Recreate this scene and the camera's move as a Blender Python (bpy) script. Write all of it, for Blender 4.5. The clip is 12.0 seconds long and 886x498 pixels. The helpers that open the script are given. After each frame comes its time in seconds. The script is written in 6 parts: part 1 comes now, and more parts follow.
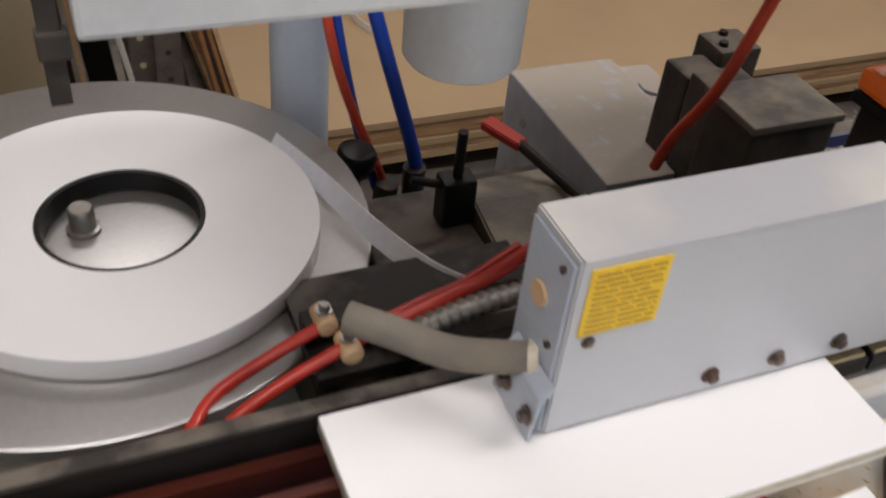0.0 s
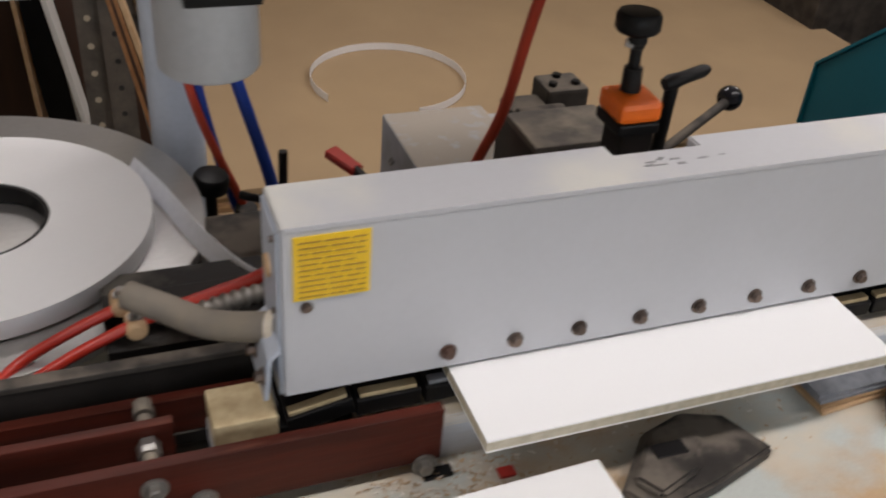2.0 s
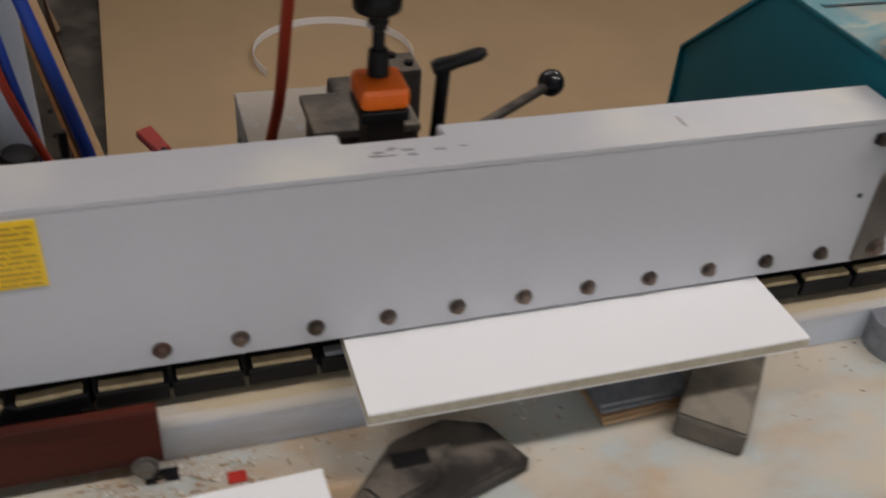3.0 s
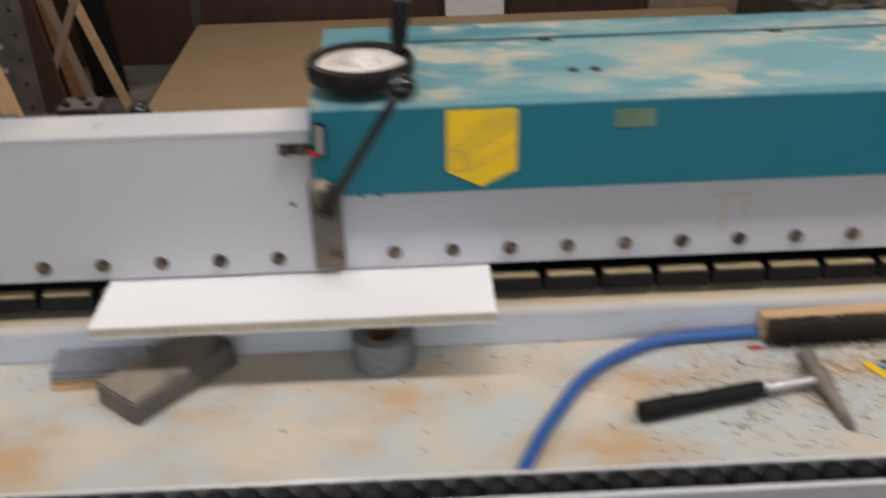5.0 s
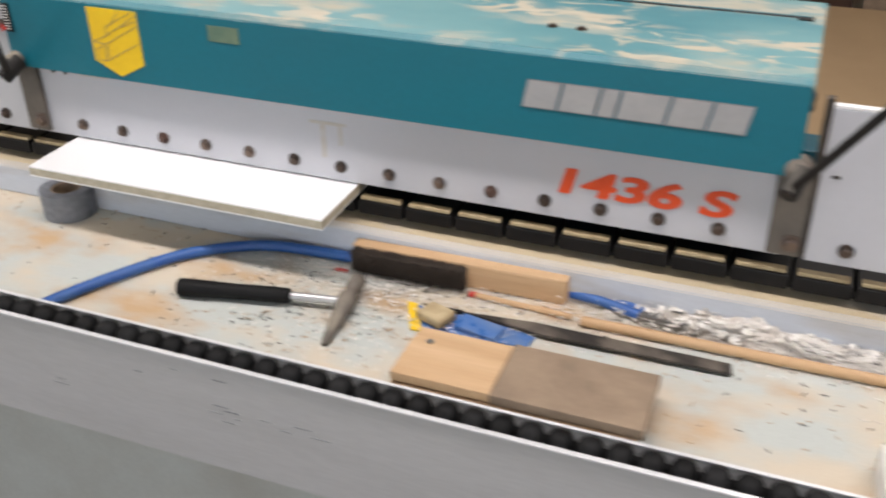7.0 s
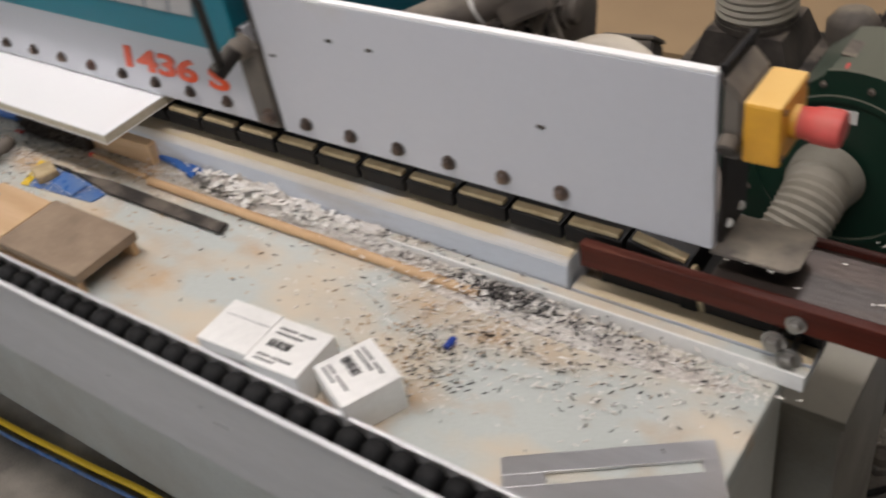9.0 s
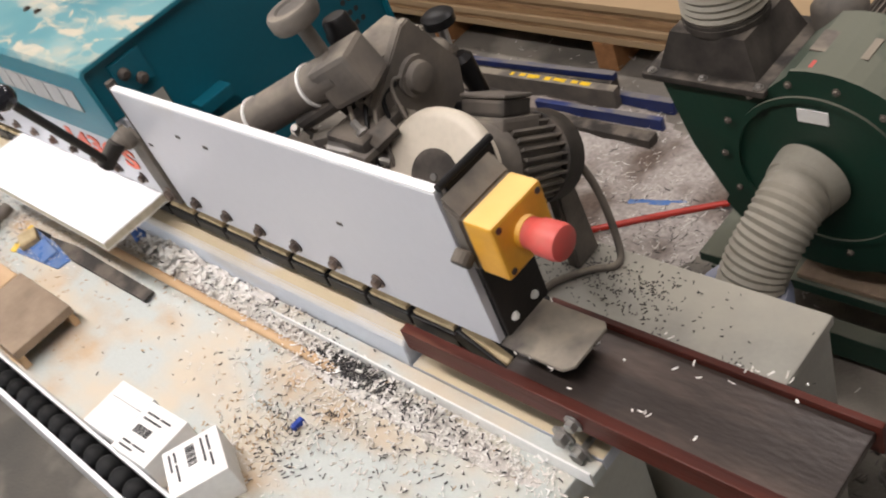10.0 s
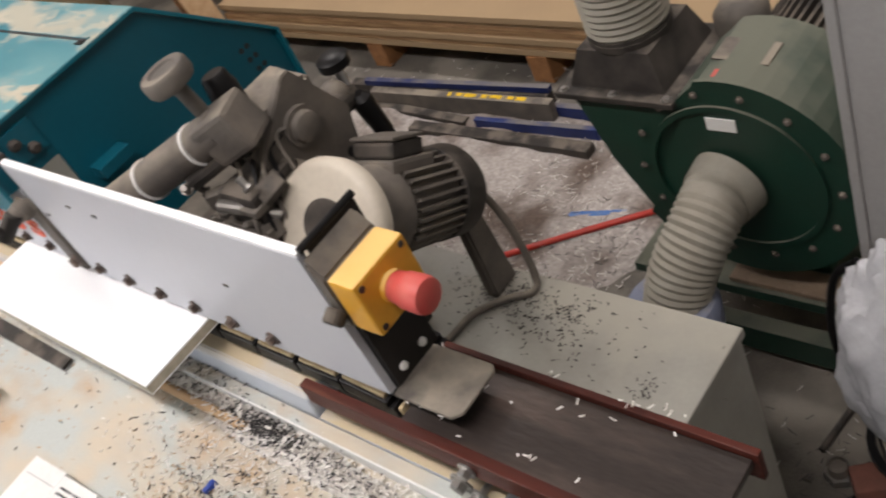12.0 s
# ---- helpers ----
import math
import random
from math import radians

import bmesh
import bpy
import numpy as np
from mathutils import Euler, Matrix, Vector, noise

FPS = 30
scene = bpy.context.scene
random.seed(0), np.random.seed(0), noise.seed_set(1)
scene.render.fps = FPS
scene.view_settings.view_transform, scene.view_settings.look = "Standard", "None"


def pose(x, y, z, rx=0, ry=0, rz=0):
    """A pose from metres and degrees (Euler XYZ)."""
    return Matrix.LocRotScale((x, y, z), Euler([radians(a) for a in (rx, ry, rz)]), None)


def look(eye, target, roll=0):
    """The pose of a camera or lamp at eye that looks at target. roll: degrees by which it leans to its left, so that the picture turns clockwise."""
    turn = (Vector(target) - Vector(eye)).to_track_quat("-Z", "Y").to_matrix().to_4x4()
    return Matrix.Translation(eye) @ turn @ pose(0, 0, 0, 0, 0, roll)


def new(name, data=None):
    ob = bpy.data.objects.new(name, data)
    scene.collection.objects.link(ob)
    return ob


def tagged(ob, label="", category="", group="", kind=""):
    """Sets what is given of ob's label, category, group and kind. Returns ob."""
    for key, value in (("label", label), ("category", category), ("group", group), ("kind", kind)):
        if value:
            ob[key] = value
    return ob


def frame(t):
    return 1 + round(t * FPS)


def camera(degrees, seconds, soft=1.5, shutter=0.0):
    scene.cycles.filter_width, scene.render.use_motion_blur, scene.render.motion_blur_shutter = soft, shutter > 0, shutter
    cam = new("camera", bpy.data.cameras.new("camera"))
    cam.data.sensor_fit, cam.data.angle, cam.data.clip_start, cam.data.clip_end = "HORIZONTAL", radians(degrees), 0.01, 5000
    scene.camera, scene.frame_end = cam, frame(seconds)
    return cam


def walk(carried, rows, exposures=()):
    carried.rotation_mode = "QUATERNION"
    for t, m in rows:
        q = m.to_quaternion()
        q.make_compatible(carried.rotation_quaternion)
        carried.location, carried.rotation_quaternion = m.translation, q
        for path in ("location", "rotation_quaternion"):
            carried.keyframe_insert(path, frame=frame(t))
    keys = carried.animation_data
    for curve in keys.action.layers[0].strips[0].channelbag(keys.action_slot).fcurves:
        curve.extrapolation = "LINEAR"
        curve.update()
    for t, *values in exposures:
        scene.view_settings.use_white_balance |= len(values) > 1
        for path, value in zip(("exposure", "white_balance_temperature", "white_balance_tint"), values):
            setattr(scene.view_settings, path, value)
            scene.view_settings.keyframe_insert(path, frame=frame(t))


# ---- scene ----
cam = camera(49.3, 12.0, soft=2.0, shutter=0.5)
PATH = [
    (0, (-1.42, -0.481, 1.674), (-0.739, 0.897, 0.395), 6.6),
    (0.5, (-1.402, -0.637, 1.706), (-0.803, 0.775, 0.423), 6.3),
    (1, (-1.372, -0.726, 1.719), (-0.8, 0.776, 0.529), 5.1),
    (1.5, (-1.328, -0.774, 1.722), (-0.683, 0.739, 0.585), 5.4),
    (2, (-1.203, -0.74, 1.691), (-0.57, 0.778, 0.552), 5.0),
    (2.5, (-1.033, -0.724, 1.695), (-0.443, 0.801, 0.544), 5.0),
    (3, (-0.863, -0.781, 1.692), (-0.316, 0.733, 0.505), 4.7),
    (3.2, (-0.786, -0.832, 1.7), (-0.288, 0.704, 0.519), 4.4),
    (4.8, (-0.006, -1.142, 1.648), (0.118, 0.616, 0.704), -1.6),
    (4.9, (0.055, -1.14, 1.678), (0.079, 0.596, 0.685), -2.2),
    (5, (0.116, -1.162, 1.662), (0.162, 0.577, 0.674), -1.6),
    (5.1, (0.182, -1.182, 1.65), (0.199, 0.556, 0.66), -1.8),
    (5.5, (0.375, -1.23, 1.647), (0.255, 0.515, 0.676), -3.0),
    (6, (0.585, -1.167, 1.625), (0.31, 0.546, 0.631), 0.6),
    (6.5, (0.867, -1.122, 1.653), (0.325, 0.497, 0.611), -2.3),
    (6.9, (1.141, -1.158, 1.643), (0.504, 0.423, 0.598), -1.1),
    (7, (1.192, -1.174, 1.641), (0.556, 0.422, 0.617), -0.9),
    (7.1, (1.245, -1.162, 1.651), (0.605, 0.43, 0.622), -1.3),
    (7.2, (1.297, -1.154, 1.638), (0.651, 0.438, 0.615), -1.5),
    (8.8, (2.12, -0.874, 1.694), (1.085, 0.345, 0.492), -8.6),
    (9, (2.169, -0.773, 1.666), (1.126, 0.395, 0.421), -10.9),
    (9.4, (2.277, -0.601, 1.697), (1.187, 0.466, 0.403), -17.9),
    (9.5, (2.317, -0.545, 1.696), (1.219, 0.499, 0.391), -19.0),
    (9.6, (2.348, -0.497, 1.691), (1.246, 0.541, 0.384), -19.6),
    (10, (2.474, -0.4, 1.711), (1.15, 0.425, 0.46), -24.7),
    (10.5, (2.539, -0.334, 1.72), (1.183, 0.464, 0.484), -28.6),
    (11, (2.55, -0.327, 1.716), (1.169, 0.429, 0.482), -30.4),
    (11.5, (2.543, -0.312, 1.71), (1.162, 0.469, 0.492), -29.8),
    (12, (2.54, -0.302, 1.697), (1.232, 0.556, 0.451), -28.8),
]
walk(cam, [(t, look(e, g, r)) for t, e, g, r in PATH], [(0, 0.12), (1, 0.1), (2, 0.0), (3, -0.39), (4, -0.2), (5, 0.0), (5.5, 0.15), (6.5, 0.24), (7, 0.42), (9, 0.06), (9.5, 0.2), (10, 0.62), (10.5, 0.68), (11, 0.54), (12, 0.42)])


def motions():
    """All that moves: the workpiece, the conveyor pads and the tape reel."""
    s = 0.187
    times = [0, 0.1] + [0.5 * i for i in range(1, 24)] + [11.9, 12]
    walk(THINGS["workpiece"], [(t, pose(-1.25 + s * t, -0.018, 0.973)) for t in times])
    walk(THINGS["tape_reel"], [(t, pose(*REEL, 0, 0, -46 * t)) for t in times])
    steps = [0, 0.1] + [0.4 * i for i in range(1, 30)] + [11.9, 12]
    for k, pad in enumerate(PADS):
        walk(pad, [(t, pad_pose(k * 0.08 + s * t + 0.0025)) for t in steps])


THINGS, PADS = {}, []
REEL = (-1.377, 0.449, 0.93)
CHAIN_L, CHAIN_R, CHAIN_Z, CHAIN_D = -1.01, 1.79, 0.952, 0.062


def pad_pose(s):
    """Where a pad is after s metres of the conveyor's loop."""
    run, bend = CHAIN_R - CHAIN_L, math.pi * CHAIN_D
    s %= 2 * (run + bend)
    if s < run:
        return pose(CHAIN_L + s, 0.004, CHAIN_Z)
    if s < run + bend:
        a = (s - run) / CHAIN_D
        return pose(CHAIN_R + CHAIN_D * math.sin(a), 0.004, CHAIN_Z - CHAIN_D * (1 - math.cos(a)), 0, math.degrees(a), 0)
    if s < 2 * run + bend:
        return pose(CHAIN_R - (s - run - bend), 0.004, CHAIN_Z - 2 * CHAIN_D, 0, 180, 0)
    a = math.pi + (s - 2 * run - bend) / CHAIN_D
    return pose(CHAIN_L + CHAIN_D * math.sin(a), 0.004, CHAIN_Z - CHAIN_D * (1 - math.cos(a)), 0, math.degrees(a), 0)


# ---- world and light ----
world = bpy.data.worlds.new("world")
scene.world = world
world.use_nodes = True
wn = world.node_tree
sky = wn.nodes.new("ShaderNodeTexSky")
sky.sky_type, sky.sun_disc = "NISHITA", False
sky.sun_elevation, sky.sun_rotation = radians(40), radians(160)
wn.links.new(sky.outputs[0], wn.nodes["Background"].inputs[0])
wn.nodes["Background"].inputs[1].default_value = 0.12


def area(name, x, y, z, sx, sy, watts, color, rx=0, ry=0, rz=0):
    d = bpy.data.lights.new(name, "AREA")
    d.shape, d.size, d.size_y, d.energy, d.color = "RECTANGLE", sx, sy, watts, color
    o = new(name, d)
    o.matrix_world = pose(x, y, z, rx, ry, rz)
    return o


# Lamps out of view, assumed to supply the light from above.
UNSEEN_LAMPS = [(-2.0, -0.55), (0.4, -0.55), (2.1, -0.55), (-0.8, 1.9), (1.8, 1.9)]
for lx, ly in UNSEEN_LAMPS:
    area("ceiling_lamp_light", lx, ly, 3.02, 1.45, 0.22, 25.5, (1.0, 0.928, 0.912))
# Two added area fills for the front faces, at assumed windows behind the camera.
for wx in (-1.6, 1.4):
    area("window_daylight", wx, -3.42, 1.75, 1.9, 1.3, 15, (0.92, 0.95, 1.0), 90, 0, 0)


# ---- materials ----
def mat(name, a, b=None, rough=0.5, metal=0.0, scale=8.0, bump=0.1, fine=120.0, dust=0.0, dust_color=(0.62, 0.54, 0.42), spec=0.5, island=0.0, dust_scale=5.0, detail=6.0, grain=0.06, lo=0.35, hi=0.7, stretch=(1, 1, 1), haze=None):
    """Two-scale colour and relief; dust settles on faces that look up."""
    m = bpy.data.materials.new(name)
    m.use_nodes = True
    t = m.node_tree
    n, link = t.nodes, t.links.new
    p = n["Principled BSDF"]
    co = n.new("ShaderNodeTexCoord")
    mp = n.new("ShaderNodeMapping")
    mp.inputs["Scale"].default_value = stretch
    geo = n.new("ShaderNodeNewGeometry")
    link(geo.outputs["Position"] if island == 0 else co.outputs["Object"], mp.inputs[0])

    def noisy(s, d=detail):
        q = n.new("ShaderNodeTexNoise")
        q.inputs["Scale"].default_value, q.inputs["Detail"].default_value = s, d
        link(mp.outputs[0], q.inputs["Vector"])
        return q

    def ramp(src, x0, x1):
        q = n.new("ShaderNodeMapRange")
        q.inputs[1].default_value, q.inputs[2].default_value = x0, x1
        link(src, q.inputs[0])
        return q.outputs[0]

    def mix(f, c0, c1):
        q = n.new("ShaderNodeMix")
        q.data_type = "RGBA"
        for sock, v in ((q.inputs[0], f), (q.inputs[6], c0), (q.inputs[7], c1)):
            if isinstance(v, (tuple, list)):
                sock.default_value = (*v[:3], 1)
            elif isinstance(v, float):
                sock.default_value = v
            else:
                link(v, sock)
        return q.outputs[2]

    big, small = noisy(scale), noisy(fine, 3.0)
    b = b or tuple(0.8 * c for c in a)
    col = mix(ramp(big.outputs[0], lo, hi), a, b)
    grit = mix(ramp(small.outputs[0], 0.3, 0.75), (1 + grain / 3,) * 3, (1 - grain,) * 3)
    mul = n.new("ShaderNodeMix")
    mul.data_type, mul.blend_type = "RGBA", "MULTIPLY"
    mul.inputs[0].default_value = 1.0
    link(col, mul.inputs[6]), link(grit, mul.inputs[7])
    col = mul.outputs[2]
    if island:
        oi = n.new("ShaderNodeObjectInfo")
        hs = n.new("ShaderNodeHueSaturation")
        link(ramp(oi.outputs["Random"], -1.0 / island, 1.0 + 1.0 / island), hs.inputs["Value"])
        q = n.new("ShaderNodeMath")
        q.operation, q.inputs[1].default_value = "MULTIPLY", 2.0
        link(ramp(oi.outputs["Random"], -1.0 / island, 1.0 + 1.0 / island), q.inputs[0])
        link(q.outputs[0], hs.inputs["Value"])
        link(col, hs.inputs["Color"])
        col = hs.outputs[0]
    rv = ramp(big.outputs[0], 0.2, 0.8)
    rr = n.new("ShaderNodeMapRange")
    rr.inputs[3].default_value, rr.inputs[4].default_value = max(0.02, rough - 0.08), min(1, rough + 0.1)
    link(rv, rr.inputs[0])
    rsock = rr.outputs[0]
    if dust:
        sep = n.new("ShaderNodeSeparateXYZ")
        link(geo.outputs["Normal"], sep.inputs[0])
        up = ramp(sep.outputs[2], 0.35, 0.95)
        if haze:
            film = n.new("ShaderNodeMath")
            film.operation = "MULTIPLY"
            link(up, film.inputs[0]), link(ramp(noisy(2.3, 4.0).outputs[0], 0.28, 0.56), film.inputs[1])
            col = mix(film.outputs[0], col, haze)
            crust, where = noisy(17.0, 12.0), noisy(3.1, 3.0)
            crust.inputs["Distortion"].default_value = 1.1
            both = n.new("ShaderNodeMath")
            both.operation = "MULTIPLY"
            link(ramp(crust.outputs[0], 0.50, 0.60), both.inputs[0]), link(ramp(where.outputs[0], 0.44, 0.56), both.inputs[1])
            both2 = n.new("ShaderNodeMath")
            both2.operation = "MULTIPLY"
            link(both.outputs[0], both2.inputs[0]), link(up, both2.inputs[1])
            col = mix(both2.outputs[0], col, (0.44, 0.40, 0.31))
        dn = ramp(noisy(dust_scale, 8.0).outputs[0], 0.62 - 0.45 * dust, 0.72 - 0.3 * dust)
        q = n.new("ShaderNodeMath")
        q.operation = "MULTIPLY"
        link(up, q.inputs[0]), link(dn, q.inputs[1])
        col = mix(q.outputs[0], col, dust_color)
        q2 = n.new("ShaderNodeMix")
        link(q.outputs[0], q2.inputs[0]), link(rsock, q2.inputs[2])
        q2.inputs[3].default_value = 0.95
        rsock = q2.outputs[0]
    link(col, p.inputs["Base Color"]), link(rsock, p.inputs["Roughness"])
    p.inputs["Metallic"].default_value = metal
    p.inputs["Specular IOR Level"].default_value = spec
    bp = n.new("ShaderNodeBump")
    bp.inputs["Strength"].default_value, bp.inputs["Distance"].default_value = bump, 0.002
    link(small.outputs[0], bp.inputs["Height"]), link(bp.outputs[0], p.inputs["Normal"])
    return m


M = {
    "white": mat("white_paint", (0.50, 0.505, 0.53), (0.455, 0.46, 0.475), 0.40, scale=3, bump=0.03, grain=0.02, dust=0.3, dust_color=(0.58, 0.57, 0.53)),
    "whiteface": mat("white_paint_stained", (0.50, 0.505, 0.54), (0.46, 0.42, 0.35), 0.40, scale=4, bump=0.03, grain=0.02, lo=0.58, hi=0.85),
    "laminate": mat("white_laminate", (0.86, 0.86, 0.86), (0.85, 0.85, 0.85), 0.35, scale=3, bump=0.01, grain=0.0),
    "edge": mat("raw_chipboard_edge", (0.52, 0.47, 0.36), (0.40, 0.36, 0.27), 0.8, scale=90, bump=0.5, fine=400),
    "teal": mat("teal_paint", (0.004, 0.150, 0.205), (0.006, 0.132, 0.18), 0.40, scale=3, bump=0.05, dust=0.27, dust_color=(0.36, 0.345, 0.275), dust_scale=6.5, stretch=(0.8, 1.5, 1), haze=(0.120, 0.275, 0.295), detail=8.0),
    # Shell teal at about two thirds value, for the right-hand end.
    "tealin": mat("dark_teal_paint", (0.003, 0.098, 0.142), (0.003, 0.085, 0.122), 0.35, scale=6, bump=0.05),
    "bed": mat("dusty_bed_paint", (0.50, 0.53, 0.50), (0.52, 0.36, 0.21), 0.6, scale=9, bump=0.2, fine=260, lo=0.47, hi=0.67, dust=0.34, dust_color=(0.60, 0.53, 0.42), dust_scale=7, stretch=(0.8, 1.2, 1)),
    "bedside": mat("grey_green_paint", (0.56, 0.58, 0.54), (0.46, 0.45, 0.40), 0.5, scale=4, bump=0.1),
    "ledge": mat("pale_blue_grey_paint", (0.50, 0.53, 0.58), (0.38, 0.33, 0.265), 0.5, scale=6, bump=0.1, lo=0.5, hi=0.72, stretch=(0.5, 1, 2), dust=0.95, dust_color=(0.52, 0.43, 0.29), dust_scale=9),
    "alu": mat("brushed_aluminium", (0.62, 0.62, 0.63), (0.52, 0.52, 0.53), 0.34, 0.85, scale=7, bump=0.08, stretch=(0.15, 4, 4)),
    "alugrey": mat("scuffed_grey_anodised", (0.60, 0.59, 0.585), (0.53, 0.52, 0.51), 0.42, 0.15, scale=5, bump=0.08, stretch=(0.3, 2, 2)),
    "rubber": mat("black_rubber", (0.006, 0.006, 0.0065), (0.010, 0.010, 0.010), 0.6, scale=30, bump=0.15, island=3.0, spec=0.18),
    "black": mat("black_plastic", (0.006, 0.006, 0.0065), (0.010, 0.009, 0.009), 0.42, scale=20, bump=0.06, spec=0.22),
    "blackgloss": mat("glossy_black_ball", (0.008, 0.008, 0.012), (0.012, 0.012, 0.016), 0.12, scale=20, bump=0.0),
    "padtop": mat("worn_pad_strip", (0.50, 0.40, 0.24), (0.36, 0.27, 0.15), 0.8, scale=60, bump=0.4, fine=300),
    "padgrey": mat("grey_pad_strip", (0.22, 0.23, 0.26), (0.16, 0.17, 0.19), 0.6, scale=60, bump=0.3),
    "steel": mat("dull_steel", (0.36, 0.35, 0.33), (0.24, 0.22, 0.20), 0.38, 0.8, scale=25, bump=0.12),
    "turn": mat("turned_steel_plate", (0.50, 0.50, 0.49), (0.42, 0.41, 0.40), 0.36, 0.75, scale=4, bump=0.05),
    "bolt": mat("oxidised_bolt", (0.10, 0.085, 0.08), (0.16, 0.11, 0.08), 0.42, 0.7, scale=60, bump=0.1, island=2.0),
    "boltred": mat("rusty_bolt", (0.13, 0.075, 0.06), (0.10, 0.06, 0.045), 0.5, 0.5, scale=60, bump=0.1),
    "grimy": mat("grimy_dark_iron", (0.035, 0.031, 0.028), (0.085, 0.074, 0.064), 0.6, 0.2, scale=16, bump=0.4, dust=0.42, dust_color=(0.17, 0.145, 0.12), dust_scale=16, spec=0.3),
    "grimy2": mat("grimy_grey_casting", (0.105, 0.094, 0.083), (0.18, 0.155, 0.13), 0.66, 0.1, scale=16, bump=0.4, dust=0.45, dust_color=(0.28, 0.245, 0.195), dust_scale=14, spec=0.3),
    "outplate": mat("scuffed_dark_plate", (0.042, 0.033, 0.029), (0.165, 0.118, 0.095), 0.34, 0.3, scale=9, bump=0.2, lo=0.38, hi=0.74, stretch=(0.45, 1.6, 1), grain=0.15),
    "blackiron": mat("black_iron_rail", (0.010, 0.009, 0.008), (0.024, 0.02, 0.018), 0.55, 0.1, spec=0.25, scale=12, bump=0.2, dust=0.22, dust_color=(0.13, 0.12, 0.105), dust_scale=8),
    "redstrip": mat("brown_red_phenolic", (0.098, 0.019, 0.011), (0.046, 0.011, 0.007), 0.42, scale=18, bump=0.25, stretch=(0.2, 2, 2), spec=0.2, lo=0.3, hi=0.62, dust=0.18, dust_color=(0.21, 0.085, 0.055), dust_scale=14),
    "cream": mat("cream_plastic", (0.62, 0.56, 0.46), (0.54, 0.48, 0.39), 0.5, scale=10, bump=0.1),
    "tape": mat("white_edging_tape", (0.86, 0.86, 0.87), (0.84, 0.84, 0.85), 0.36, scale=6, bump=0.01, grain=0.01),
    "tapeside": mat("edging_tape_face", (0.88, 0.90, 0.96), (0.86, 0.88, 0.95), 0.4, scale=6, bump=0.03),
    "yellow": mat("yellow_vinyl", (0.84, 0.56, 0.015), (0.78, 0.50, 0.015), 0.4, scale=10, bump=0.03),
    "estop": mat("yellow_plastic", (0.72, 0.37, 0.03), (0.64, 0.31, 0.03), 0.45, scale=14, bump=0.08, dust=0.6, dust_color=(0.78, 0.50, 0.17)),
    "red": mat("red_plastic", (0.50, 0.03, 0.02), (0.42, 0.03, 0.02), 0.4, scale=14, bump=0.05),
    "mushroom": mat("faded_red_plastic", (0.58, 0.075, 0.065), (0.52, 0.13, 0.10), 0.5, scale=30, bump=0.1),
    "redhose": mat("red_hose", (0.50, 0.035, 0.02), (0.38, 0.025, 0.015), 0.35, scale=20, bump=0.05),
    "redcable": mat("dark_red_cable", (0.48, 0.05, 0.02), (0.40, 0.04, 0.018), 0.4, scale=20, bump=0.05),
    "blue": mat("blue_hose", (0.020, 0.088, 0.33), (0.034, 0.115, 0.32), 0.4, scale=20, bump=0.05),
    "bluecable": mat("blue_cable", (0.006, 0.045, 0.32), (0.006, 0.035, 0.25), 0.4, scale=20, bump=0.05),
    "bluecard": mat("blue_film", (0.05, 0.15, 0.42), (0.14, 0.22, 0.40), 0.3, scale=40, bump=0.3),
    "greyhose": mat("grey_fabric_hose", (0.17, 0.155, 0.14), (0.28, 0.24, 0.18), 0.9, scale=14, bump=0.7, fine=500, dust=0.4, dust_color=(0.25, 0.22, 0.18), spec=0.2),
    "duct": mat("beige_duct", (0.33, 0.31, 0.26), (0.25, 0.225, 0.18), 0.6, scale=10, bump=0.15, dust=0.3, dust_color=(0.38, 0.355, 0.30)),
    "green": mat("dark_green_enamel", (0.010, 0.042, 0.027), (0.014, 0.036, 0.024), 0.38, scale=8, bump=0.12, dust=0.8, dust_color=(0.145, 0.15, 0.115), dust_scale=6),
    "greybox": mat("grey_green_box_paint", (0.31, 0.30, 0.26), (0.23, 0.215, 0.185), 0.5, scale=6, bump=0.12, dust=0.4, dust_color=(0.37, 0.35, 0.295)),
    "bluegrey": mat("blue_grey_paint", (0.38, 0.40, 0.46), (0.30, 0.31, 0.34), 0.5, scale=16, bump=0.2, dust=0.85, dust_color=(0.34, 0.30, 0.255), dust_scale=30),
    "postpaint": mat("pale_blue_post_paint", (0.42, 0.46, 0.53), (0.36, 0.40, 0.46), 0.45, scale=6, bump=0.08),
    "hood": mat("pale_hood_paint", (0.60, 0.61, 0.62), (0.52, 0.53, 0.55), 0.45, scale=6, bump=0.06),
    "orange": mat("orange_plastic", (1.0, 0.19, 0.015), (0.98, 0.17, 0.012), 0.4, scale=14, bump=0.05),
    "wood": mat("pale_softwood", (0.60, 0.41, 0.24), (0.50, 0.32, 0.17), 0.6, scale=14, bump=0.2, stretch=(0.2, 2.4, 2.4)),
    "woodstain": mat("dusty_stained_wood", (0.30, 0.22, 0.15), (0.22, 0.16, 0.11), 0.75, scale=22, bump=0.4),
    "wooddark": mat("brown_boards", (0.058, 0.024, 0.012), (0.034, 0.015, 0.008), 0.55, scale=6, bump=0.15, stretch=(2, 2, 0.2)),
    "woodedge": mat("orange_board_edges", (0.36, 0.17, 0.065), (0.24, 0.11, 0.045), 0.6, scale=30, bump=0.2),
    "mdf": mat("sanded_mdf", (0.41, 0.29, 0.165), (0.37, 0.26, 0.15), 0.62, scale=2.5, bump=0.05, fine=500),
    "mdfedge": mat("board_stack_edges", (0.40, 0.25, 0.125), (0.22, 0.125, 0.06), 0.7, scale=20, bump=0.2, stretch=(0.4, 1, 6)),
